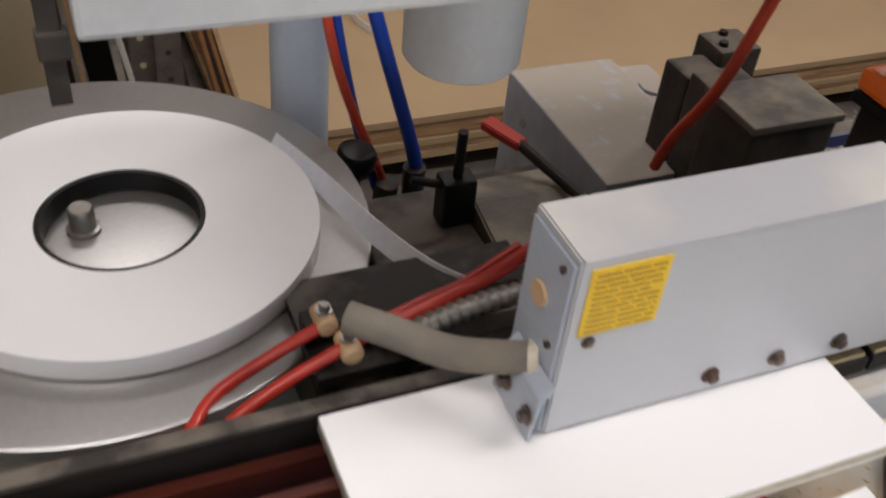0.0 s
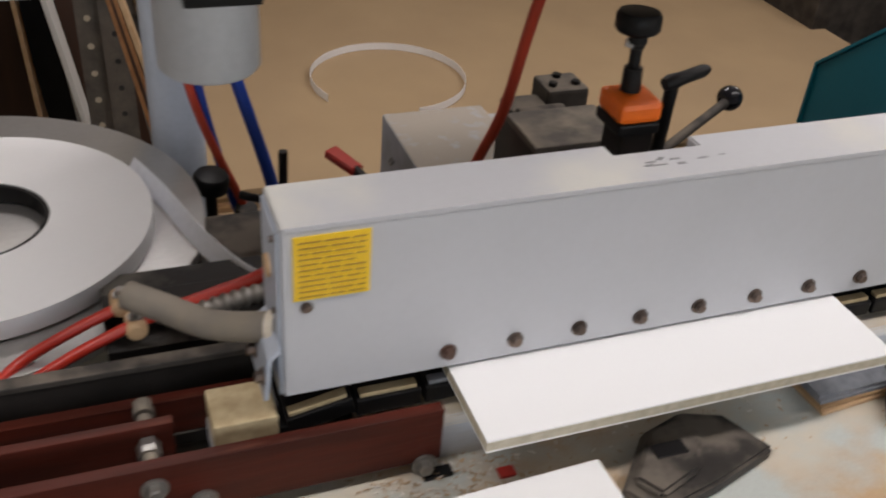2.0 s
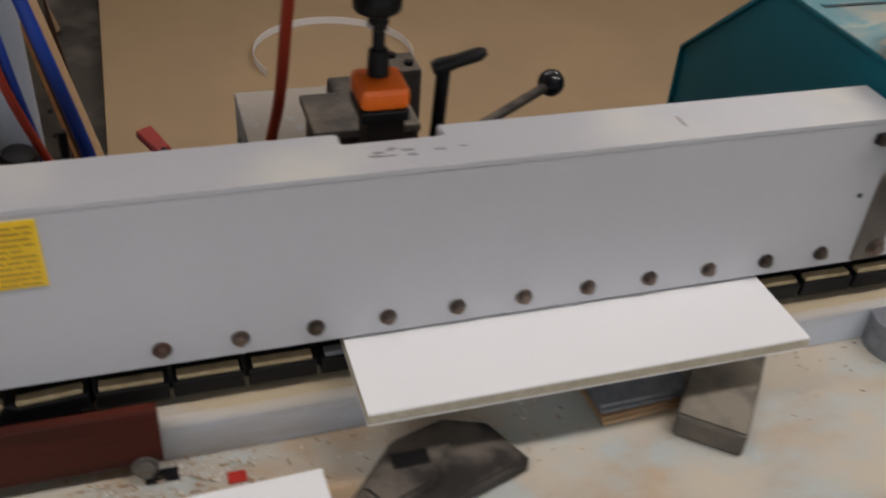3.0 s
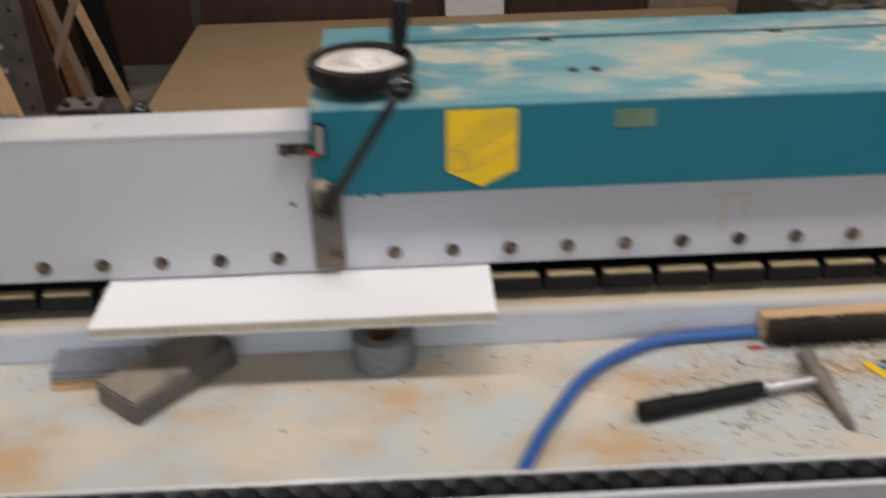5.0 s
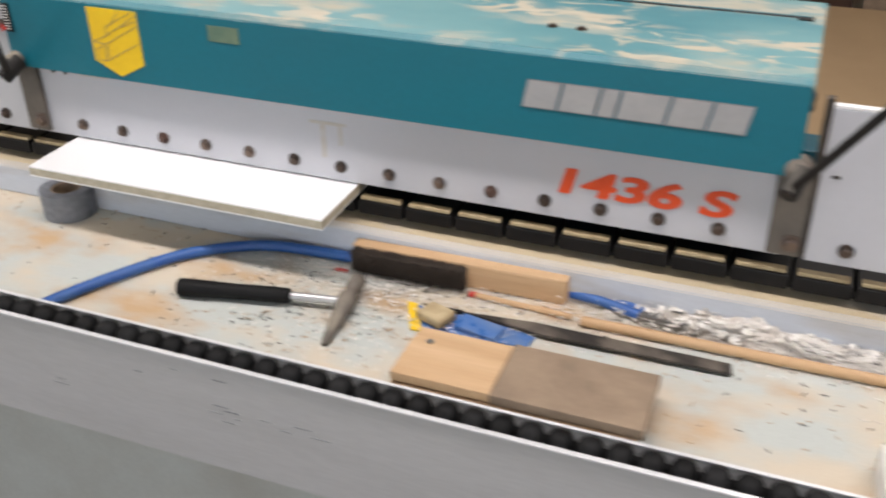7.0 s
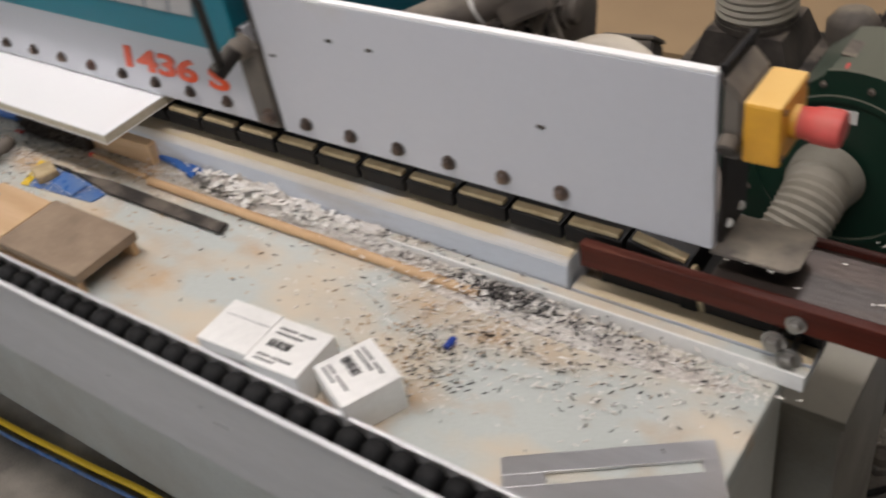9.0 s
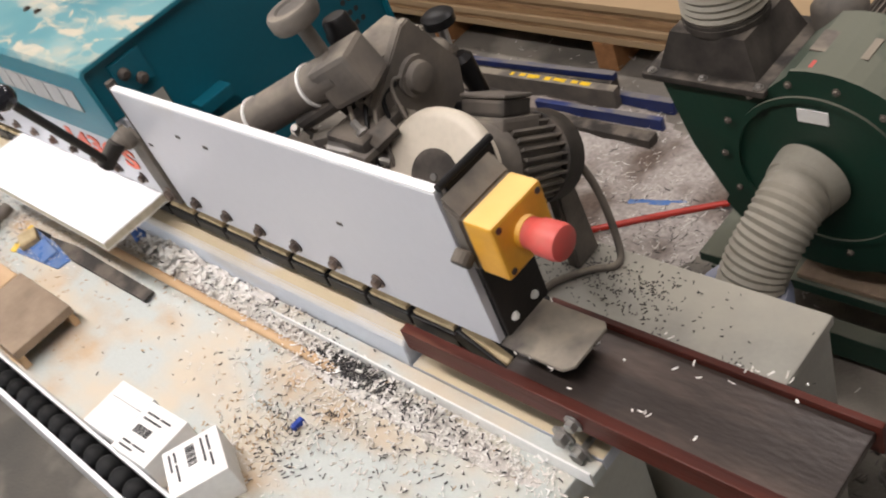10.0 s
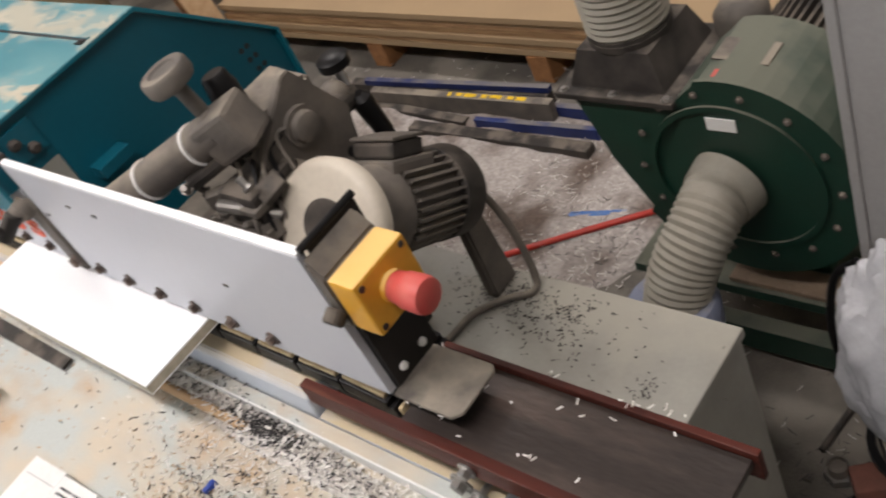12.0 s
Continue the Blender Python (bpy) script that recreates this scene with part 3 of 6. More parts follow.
# large figures on the face
def figures(words, x, y, z, height, shear, material, parent, width=1.0):
    c = bpy.data.curves.new("figures", "FONT")
    c.body, c.size, c.extrude, c.shear, c.offset = words, height, 0.0005, shear, 0.0009
    tmp = bpy.data.objects.new("figures", c)
    scene.collection.objects.link(tmp)
    me = bpy.data.meshes.new_from_object(tmp.evaluated_get(bpy.context.evaluated_depsgraph_get()))
    bpy.data.objects.remove(tmp)
    me.materials.clear()
    me.materials.append(M[material])
    o = new("lettering", me)
    o.parent = parent
    o.matrix_local = Matrix.Translation(Vector((x, y, z)) - ORIGIN[parent.name]) @ pose(0, 0, 0, 90, 0, 0) @ Matrix.Diagonal((width, 1, 1, 1))
    ORIGIN[o.name] = Vector((x, y, z))
    return o


figures("1436 S", 0.8850, -0.0010, 1.0190, 0.053, 0.16, "inkred", beam, 1.70)
figures("1436 S", 0.8825, -0.0011, 1.0182, 0.053, 0.16, "inkred", beam, 1.70)
figures("1436 S", 0.8875, -0.0009, 1.0182, 0.053, 0.16, "inkred", beam, 1.70)
tagged(figures("1436 S", 0.8850, -0.0012, 1.0178, 0.053, 0.16, "inkred", beam, 1.70), "orange-red slanted figures")

# ---- teal cover ----
cover = thing("machine_cover", (0.6, 0.2, 0.95), "teal painted machine cover with dust on top", "machine cover")
sect = [(-0.022, 1.10), (-0.022, 1.219), (-0.016, 1.226), (0.30, 1.228), (0.50, 1.046), (0.50, 0.93), (0.494, 0.93), (0.494, 1.044), (0.297, 1.221), (-0.012, 1.219), (-0.016, 1.214), (-0.016, 1.10)]
part("shell", prism(sect, -0.018, 1.205, 0.001), "teal", cover)
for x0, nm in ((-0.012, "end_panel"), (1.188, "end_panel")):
    part(nm, prism([(-0.0155, 1.132), (-0.0155, 1.213), (-0.0118, 1.2185), (0.2965, 1.2205), (0.4935, 1.0435), (0.4935, 0.93), (0.079, 0.93), (0.079, 1.132)], x0, x0 + 0.006), "teal" if x0 < 0 else "tealin", cover, "teal end panel, darker toned at the outfeed end")
part("hinge_line", boxes((0.0, 1.19, 0.2150, 0.2185, 1.2268, 1.2290)), "ink", cover, "dark seam of the hinged lid")
part("hinge_strip", boxes((0.0, 1.19, 0.219, 0.224, 1.2272, 1.2300), bevel=0.0008), "teal", cover)
for hx in (0.33, 0.36, 0.86, 0.90):
    part("screw", hexbolt((hx, 0.075, 1.2264), (0, 0, 1), 0.005, 0.004), "bolt", cover)
for hx in (0.30, 0.64, 1.17):
    part("clip", boxes((hx, hx + 0.02, 0.205, 0.214, 1.2265, 1.2290), bevel=0.0006), "black", cover)
for yy, zz in ((0.035, 1.185), (0.055, 1.165)):
    part("knob", lathe(bmesh.new(), (1.194, yy, zz), (1, 0, 0), [(0, 0.009), (0.012, 0.009), (0.016, 0.005)], 14), "grimy", cover)
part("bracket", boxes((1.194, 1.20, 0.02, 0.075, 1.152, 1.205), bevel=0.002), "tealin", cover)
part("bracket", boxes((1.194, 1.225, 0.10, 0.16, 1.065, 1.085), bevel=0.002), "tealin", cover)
for i in range(6):
    part("hole", cyl((1.194, 0.42 + 0.014 * (i % 2) + 0.006 * (i // 2), 1.055 - 0.022 * (i // 2)), (1.1948, 0.42 + 0.014 * (i % 2) + 0.006 * (i // 2), 1.055 - 0.022 * (i // 2)), 0.005, seg=10), "ink", cover)
part("old_label", boxes((0.369, 0.421, -0.0232, -0.0222, 1.183, 1.207)), "oldlabel", cover, "faded rubbed-off label")

arrow = thing("arrow_sticker", (0.2, -0.023, 1.16), "yellow arrow-shaped sticker with a line drawing", "sticker")
part("sheet", prism([(0.155, 1.214), (0.245, 1.214), (0.245, 1.13), (0.199, 1.107), (0.154, 1.13)], -0.0236, -0.0222, axis="y"), "yellow", arrow)
for a, b in (((0.158, 1.160), (0.188, 1.174)), ((0.188, 1.174), (0.244, 1.208)), ((0.158, 1.160), (0.180, 1.157)), ((0.180, 1.157), (0.244, 1.192)), ((0.186, 1.174), (0.186, 1.186)), ((0.186, 1.186), (0.240, 1.214)),
             ((0.161, 1.130), (0.161, 1.148)), ((0.161, 1.148), (0.178, 1.155)), ((0.178, 1.155), (0.178, 1.131)), ((0.161, 1.130), (0.178, 1.131)), ((0.178, 1.131), (0.244, 1.165)), ((0.198, 1.192), (0.214, 1.213)), ((0.214, 1.188), (0.242, 1.199)), ((0.183, 1.155), (0.183, 1.134))):
    v = Vector((b[0] - a[0], b[1] - a[1]))
    nn = Vector((-v.y, v.x)).normalized() * 0.0005
    part("drawn_line", prism([(a[0] - nn.x, a[1] - nn.y), (b[0] - nn.x, b[1] - nn.y), (b[0] + nn.x, b[1] + nn.y), (a[0] + nn.x, a[1] + nn.y)], -0.0243, -0.0237, axis="y"), "woodstain", arrow)

# plain slanted silver shapes of the maker's mark
mark = thing("silver_mark", (0.99, -0.0225, 1.165), "row of slanted silver shapes with dark outlines", "sign")
xs = 0.85
for w, holes in ((0.043, 1), (0.046, 1), (0.02, 0), (0.058, 2), (0.046, 2), (0.044, 1)):
    z0, z1, sl = 1.148, 1.184, 0.008
    part("outline", prism([(xs - 0.0016, z0 - 0.0016), (xs + w + 0.0016, z0 - 0.0016), (xs + w + sl + 0.0016, z1 + 0.0016), (xs + sl - 0.0016, z1 + 0.0016)], -0.0230, -0.0222, axis="y"), "inkgrey", mark)
    part("shape", prism([(xs, z0), (xs + w, z0), (xs + w + sl, z1), (xs + sl, z1)], -0.0238, -0.0231, axis="y"), "silver", mark)
    xs += w + 0.0055

# ---- scale and pointer at the cover's edge ----
gauge = thing("height_gauge", (-0.01, -0.02, 1.17), "black height gauge with a red pointer", "gauge")
part("scale", boxes((-0.0145, 0.001, -0.0245, -0.0222, 1.158, 1.204)), "black", gauge)
for i in range(9):
    part("tick", boxes((-0.0115, -0.003, -0.0252, -0.0246, 1.162 + 0.0046 * i, 1.1634 + 0.0046 * i)), "card", gauge)
part("pointer_bar", boxes((-0.062, -0.020, -0.011, -0.005, 1.157, 1.170), bevel=0.001), "black", gauge)
part("pointer", prism([(-0.020, 1.157), (-0.020, 1.170), (-0.0085, 1.1635)], -0.0275, -0.0255, axis="y"), "red", gauge, "small red pointer")
for bx in (-0.054, -0.033):
    part("bolt", hexbolt((bx, -0.011, 1.1635), (0, -1, 0), 0.0055, 0.008), "bolt", gauge)


def lever(x, dx, tip, knob):
    """A clamping lever: bracket strip, pivot and a long rod."""
    o = thing("clamp_lever", (x - 0.009, -0.004, 0.983), "dark steel clamping lever on a worn bracket strip", "lever", "clamping levers")
    part("strip", prism([(x - 0.030, 0.981), (x + 0.012, 0.981), (x + 0.012, 1.108), (x - 0.005, 1.122), (x - 0.030, 1.108)], -0.008, -0.001, 0.001, axis="y"), "grimy2", o, "worn brownish steel strip")
    part("bolt", hexbolt((x, -0.008, 1.0), (0, -1, 0), 0.0085, 0.01), "bolt", o)
    part("pivot", lathe(bmesh.new(), (x - 0.009, -0.008, 1.110), (0, -1, 0), [(0, 0.018), (0.012, 0.018), (0.016, 0.014), (0.03, 0.013), (0.034, 0.010)], 20), "grimy2", o, smooth=True)
    part("hub", cyl((x + dx - 0.020, -0.062, 1.092), (x + dx - 0.006, -0.030, 1.116), 0.0125, seg=16, bevel=0.002), "blackiron", o, smooth=True)
    rod = part("rod", cyl((x + dx - 0.016, -0.055, 1.098), tip, 0.0062, 0.0058, seg=14), "blackiron", o, smooth=True)
    if knob:
        part("ball_knob", ball(tip, 0.0165), "blackgloss", rod, "glossy black ball knob", smooth=True)
    return o


lever(0.0, 0.014, (0.102, -0.178, 1.303), True)
lever(1.213, 0.004, (1.316, -0.144, 1.297), True)

# ---- handwheel on the cover ----
hw = thing("handwheel", (0.048, 0.045, 1.228), "black handwheel with a dusty dished centre", "handwheel")
part("rim", lathe(bmesh.new(), (0.048, 0.045, 1.240), (0, 0, 1), [(0, 0.060), (0.003, 0.069), (0.016, 0.071), (0.024, 0.069), (0.027, 0.063), (0.020, 0.057), (0.016, 0.0565)], 40), "black", hw, smooth=True)
part("dish", lathe(bmesh.new(), (0.048, 0.045, 1.256), (0, 0, 1), [(0, 0.056), (0.003, 0.056), (0.004, 0.026), (0.010, 0.023), (0.014, 0.014)], 32), "pile", hw, "dusty pale dish", smooth=True)
part("stem", cyl((0.048, 0.045, 1.227), (0.048, 0.045, 1.242), 0.03), "black", hw)
part("grip", lathe(bmesh.new(), (0.096, 0.070, 1.262), (0.12, 0, 1), [(0, 0.008), (0.01, 0.0105), (0.05, 0.0125), (0.068, 0.011), (0.072, 0.006)], 16), "black", hw, smooth=True)

# ---- the panel that is fed through ----
wp = thing("workpiece", (-1.25, -0.016, 0.978), "white laminated board being fed along the beam", "board")
part("face", boxes((-1.25, -0.724, -0.116, 0.084, 0.9755, 0.978)), "laminate", wp)
part("core", boxes((-1.25, -0.724, -0.116, 0.084, 0.963, 0.9755)), "edge", wp, "raw beige chipboard core")
part("underside", boxes((-1.25, -0.724, -0.116, 0.084, 0.961, 0.963)), "laminate", wp)
THINGS["workpiece"] = wp

# ---- guard plate behind the second lever ----
guard = thing("guard_plate", (1.54, 0.0, 0.983), "white upright guard plate with bolts", "guard plate")
guard_sheet = part("plate", boxes((1.232, 1.863, -0.004, 0.006, 0.977, 1.189), bevel=0.001), "whiteface", guard)
part("edge_strip", boxes((1.232, 1.863, -0.0035, 0.0065, 1.1895, 1.193), bevel=0.0005), "laminate", guard, "white top edge")
part("side_strip", boxes((1.222, 1.2315, -0.003, 0.01, 0.981, 1.20), bevel=0.001), "grimy", guard)
for i in range(16, 22):
    part("bolt", hexbolt((0.08 * i, -0.0045, 1.0), (0, -1, 0), 0.0068, 0.009), "bolt", guard_sheet)
for bx, bz in ((1.36, 1.140), (1.425, 1.138), (1.66, 1.085), (1.25, 1.1)):
    part("slot", boxes((bx - 0.005, bx + 0.005, -0.0048, -0.0038, bz - 0.0022, bz + 0.0022)), "grimy", guard)

# ---- emergency stop ----
es = thing("emergency_stop", (1.90, 0.03, 1.09), "yellow emergency stop box with a faded red mushroom button", "emergency stop")
mount = part("mount", boxes((1.8635, 1.8685, 0.0085, 0.078, 0.978, 1.192), bevel=0.002), "blackiron", es, "black steel mounting plate")
part("grip_edge", cyl((1.866, 0.0, 1.195), (1.866, 0.080, 1.195), 0.0042, seg=12), "black", es)
part("rear_box", prism([(1.869, 1.099), (1.869, 1.189), (1.8885, 1.167), (1.8885, 1.099)], -0.006, 0.071, 0.003, axis="y"), "grimy2", es, "dusty grey rear half")
front_box = part("front_box", boxes((1.889, 1.926, -0.005, 0.070, 1.099, 1.167), bevel=0.004), "estop", es, "yellow front half")
part("cable_gland", cyl((1.879, -0.006, 1.125), (1.879, -0.020, 1.117), 0.011, seg=16, bevel=0.002), "grimy", es)
for yy in (0.003, 0.062):
    for zz in (1.107, 1.159):
        part("screw", cyl((1.9255, yy, zz), (1.9272, yy, zz), 0.0036, seg=12), "bolt", front_box)
part("collar", cyl((1.926, 0.0325, 1.133), (1.932, 0.0325, 1.133), 0.0165, seg=24), "estop", front_box)
part("mushroom", lathe(bmesh.new(), (1.930, 0.0325, 1.133), (1, 0, 0), [(0, 0.0155), (0.014, 0.0165), (0.016, 0.0182), (0.036, 0.0190), (0.042, 0.0175), (0.044, 0.011)], 28), "mushroom", es, "faded red mushroom button", smooth=True)
for yy in (0.024, 0.058):
    part("rivet", ball((1.8685, yy, 0.996), 0.0055, seg=12), "card", mount, smooth=True)

# ---- outfeed table with its red side strips ----
out = thing("outfeed_table", (1.98, 0.03, 0.88), "dark worn outfeed plate between brown-red strips", "outfeed table")
part("plate", boxes((1.874, 2.232, -0.013, 0.084, 0.952, 0.962), bevel=0.001), "outplate", out, "dark scuffed steel plate")
part("side_strip", boxes((1.722, 2.245, -0.027, -0.0135, 0.936, 0.969), bevel=0.0015), "redstrip", out)
part("side_strip", boxes((1.865, 2.238, 0.0845, 0.0925, 0.93, 0.970), bevel=0.0015), "redstrip", out)
part("channel", boxes((1.735, 2.20, 0.004, 0.08, 0.906, 0.930), bevel=0.002), "blackiron", out, "black steel channel")
part("arm", boxes((1.80, 1.92, 0.032, 0.075, 0.80, 0.905)), "bedside", out)
for bx, bz in ((1.975, 0.948),):
    part("bolt", hexbolt((bx, -0.0275, bz), (0, -1, 0), 0.0075, 0.010), "steel", out)
for bx, bz in ((1.955, 0.917), (1.972, 0.899)):
    part("bolt", cyl((bx, 0.004, bz), (bx, -0.030, bz), 0.004, seg=10), "steel", out)
    part("bolt_head", hexbolt((bx, -0.030, bz), (0, -1, 0), 0.0095, 0.012), "steel", out)
part("exit_plate", prism([(1.868, 0.0), (1.952, 0.0), (1.962, 0.01), (1.962, 0.066), (1.955, 0.074), (1.868, 0.074)], 0.985, 0.989, 0.001, axis="z"), "grimy2", out, "small dull steel exit plate")
out.location += Vector((-0.010, 0.0, -0.018))

# ---- infeed: brown-red guide strips, black rail, hoses ----
infeed = thing("infeed_guide", (-1.3, 0.02, 0.86), "brown-red infeed guide strips joined by bolts", "infeed guide")
part("strip", boxes((-2.1, -0.897, -0.066, -0.052, 0.90, 0.975), bevel=0.001), "redstrip", infeed)
part("strip", boxes((-2.1, -1.178, -0.008, 0.004, 0.925, 0.976), bevel=0.001), "redstrip", infeed)
part("strip", boxes((-2.1, -1.075, 0.042, 0.056, 0.91, 0.960), bevel=0.001), "redstrip", infeed)
for bx, bz in ((-1.205, 0.947), (-1.158, 0.916), (-0.917, 0.897)):
    part("bolt", hexbolt((bx, -0.0665, bz), (0, -1, 0), 0.0095, 0.013), "steel", infeed)
for bx in (-1.205, -1.75):
    part("spacer", cyl((bx, -0.052, 0.952), (bx, 0.05, 0.952), 0.0085, seg=14), "grimy2", infeed, smooth=True)
    part("nut", cyl((bx, -0.028, 0.952), (bx, -0.009, 0.952), 0.0125, seg=6), "steel", infeed)
    part("nut", cyl((bx, 0.030, 0.955), (bx, 0.049, 0.955), 0.0115, seg=10), "grimy2", infeed)
part("wedge", boxes((-1.140, -1.072, -0.03, 0.03, 0.950, 0.978), bevel=0.002), "padtop", infeed, "small pale wooden block")
part("cross_plate", boxes((-1.14, -1.08, -0.05, 0.048, 0.89, 0.925), bevel=0.002), "bluegrey", infeed)
part("underframe", boxes((-2.1, -1.15, -0.05, 0.05, 0.80, 0.86), bevel=0.003), "grimy", infeed)
part("leg", boxes((-2.0, -1.9, -0.05, 0.05, 0.024, 0.80), bevel=0.004), "bedside", infeed)
part("blue_wire", tube([(-1.6, 0.02, 0.87), (-1.45, 0.01, 0.885), (-1.32, 0.025, 0.9), (-1.2, 0.02, 0.905)], 0.006, 8), "blue", infeed, "blue air line", smooth=True)
infeed.location += Vector((0.004, 0.024, -0.024))

rail2 = thing("guide_rail", (-1.4, 0.13, 0.86), "black iron guide rail with a dusty top", "guide rail")
part("rail_web", boxes((-2.1, -1.066, 0.090, 0.104, 0.885, 0.964), bevel=0.0015), "blackiron", rail2)
part("rail_top", boxes((-2.1, -1.066, 0.088, 0.106, 0.964, 0.972), bevel=0.0015), "grimy", rail2)
part("rail_foot", boxes((-2.1, -1.066, 0.064, 0.136, 0.868, 0.885), bevel=0.0015), "blackiron", rail2)
part("cross_rail", boxes((-1.23, -0.95, 0.195, 0.222, 0.950, 0.974), bevel=0.0015), "blackiron", rail2)
part("cross_rail_foot", boxes((-1.23, -0.95, 0.150, 0.300, 0.930, 0.945), bevel=0.0015), "blackiron", rail2)
for sx, sy, sz in ((-1.208, 0.205, 0.974), (-1.195, 0.162, 0.972)):
    part("clamp_body", cyl((sx, sy - 0.018, sz), (sx, sy + 0.016, sz), 0.012, seg=16, bevel=0.003), "wood", rail2, smooth=True)
    part("clamp_screw", hexbolt((sx, sy, sz + 0.010), (0, 0, 1), 0.006, 0.010), "steel", rail2)
part("valve_block", boxes((-1.10, -0.96, 0.16, 0.20, 0.945, 0.975), bevel=0.003), "grimy", rail2)

hoses = thing("red_hose", (-1.2, 0.15, 0.93), "pair of red air hoses with brass clamps", "hose", "air hoses")
part("hose", tube([(-1.385, 0.130, 0.885), (-1.365, 0.142, 0.912), (-1.328, 0.176, 0.928), (-1.27, 0.186, 0.954), (-1.215, 0.195, 0.972)], 0.007, 12), "redhose", hoses, smooth=True)
part("hose", tube([(-1.35, 0.120, 0.895), (-1.325, 0.138, 0.922), (-1.27, 0.150, 0.948), (-1.2, 0.16, 0.973)], 0.007, 12), "redhose", hoses, smooth=True)
part("hose", tube([(-1.19, 0.165, 0.975), (-1.13, 0.178, 0.978), (-1.07, 0.19, 0.984), (-1.02, 0.19, 1.004), (-0.96, 0.2, 1.03)], 0.008, 12), "redhose", hoses, smooth=True)
part("hose", tube([(-1.16, 0.185, 0.968), (-1.1, 0.20, 0.972), (-1.05, 0.205, 0.982), (-0.98, 0.22, 1.005)], 0.007, 12), "redhose", hoses, smooth=True)
g = thing("extraction_hose", (-1.12, 0.08, 1.0), "grey cloth-covered hose stub, dusty", "hose")
part("hose", tube([(-1.20, 0.155, 1.02), (-1.165, 0.125, 1.018), (-1.12, 0.075, 1.025), (-1.062, 0.03, 1.045)], 0.0165, 18), "greyhose", g, smooth=True)
part("end_cap", cyl((-1.066, 0.033, 1.044), (-1.058, 0.028, 1.046), 0.0185, seg=18), "cream", g)
g = thing("ribbed_hose", (-1.05, 0.17, 0.97), "thin grey ribbed hose behind the rail", "hose")
part("hose", tube([(-1.13, 0.155, 0.98), (-1.07, 0.165, 0.985), (-1.0, 0.17, 0.99)], 0.011, 12, rib=0.0018, pitch=0.012), "steel", g, smooth=True)

# ---- tape reel on its turntable ----
reel = thing("tape_reel", REEL, "large white reel of edging tape", "tape reel")
cx, cy, cz = REEL
part("roll", ring(bmesh.new(), (cx, cy, cz), (0, 0, 1), 0.0955, 0.228, 0.027, 96), "tape", reel, "tightly wound white tape", smooth=True)
part("core", ring(bmesh.new(), (cx, cy, cz), (0, 0, 1), 0.089, 0.095, 0.0255, 64), "black", reel, "black core ring", smooth=True)
THINGS["tape_reel"] = reel
tt = thing("turntable", (cx, cy, 0.90), "round bare steel turntable carrying the reel", "turntable")
part("disc", lathe(bmesh.new(), (cx - 0.034, cy + 0.036, 0.905), (0, 0, 1), [(0, 0.322), (0.002, 0.334), (0.018, 0.334), (0.020, 0.331)], 96), "turn", tt, smooth=True)
part("pin", lathe(bmesh.new(), (cx - 0.042, cy + 0.028, 0.9255), (0, 0, 1), [(0, 0.020), (0.004, 0.020), (0.005, 0.015), (0.030, 0.015), (0.033, 0.013)], 20), "steel", tt, "steel locating pin", smooth=True)
part("shaft", cyl((cx, cy, 0.62), (cx, cy, 0.905), 0.05), "grimy2", tt)
part("stand", boxes((cx - 0.25, cx + 0.45, cy - 0.12, cy + 0.3, 0.0, 0.62), bevel=0.01), "bedside", tt)
lead = thing("edging_tape", (-1.05, 0.35, 0.93), "white edging tape running off the reel", "tape")
bm = bmesh.new()
line = smooth_path([(-1.168, 0.575, 0.943), (-1.150, 0.53, 0.942), (-1.131, 0.477, 0.941), (-1.099, 0.368, 0.940), (-1.068, 0.293, 0.939), (-1.040, 0.251, 0.938), (-1.015, 0.234, 0.938), (-0.94, 0.225, 0.938), (-0.86, 0.222, 0.938)], 8)
rows = []
for i, p in enumerate(line):
    d = (line[min(i + 1, len(line) - 1)] - line[max(i - 1, 0)]).normalized()
    nrm = Vector((-d.y, d.x, 0)).normalized() * 0.0005
    rows.append([bm.verts.new(p + nrm * (s + 1300 * z) + Vector((0, 0, z))) for s, z in ((-1, -0.0115), (1, -0.0115), (1, 0.0115), (-1, 0.0115))])
for a, b in zip(rows, rows[1:]):
    for k in range(4):
        bm.faces.new((a[k], a[(k + 1) % 4], b[(k + 1) % 4], b[k]))
bm.faces.new(rows[0]), bm.faces.new(rows[-1][::-1])
part("strip", bm, "tapeside", lead)

# ---- post, boom and the hanging pot ----
post = thing("machine_post", (-1.08, 0.755, 0.86), "pale blue painted round steel post", "post")
part("tube", cyl((-1.080, 0.755, 0.60), (-1.080, 0.755, 1.62), 0.0435, seg=32), "postpaint", post, smooth=True)
part("base_clamp", boxes((-1.14, -1.02, 0.695, 0.815, 0.56, 0.60), bevel=0.004), "grimy2", post)
part("stand", boxes((-1.2, -0.75, 0.60, 0.86, 0.0, 0.56), bevel=0.01), "bedside", post)
boom = thing("machine_boom", (-1.1, 0.15, 1.41), "pale painted overhead boom of the glue unit", "boom")
part("arm", boxes((-1.405, -0.40, 0.02, 0.34, 1.408, 1.50), bevel=0.004), "hood", boom)
part("carrier", boxes((-1.14, -1.02, 0.30, 0.80, 1.50, 1.56), bevel=0.004), "hood", boom)
part("hook", boxes((-1.424, -1.412, 0.03, 0.034, 1.365, 1.47), bevel=0.001), "grimy", boom, "hanging grey metal hook")
part("hook_clip", boxes((-1.426, -1.408, 0.026, 0.038, 1.395, 1.412), bevel=0.002), "grimy", boom)
pot = thing("hanging_pot", (-1.088, 0.2, 1.25), "white painted cylindrical pot under the boom", "pot")
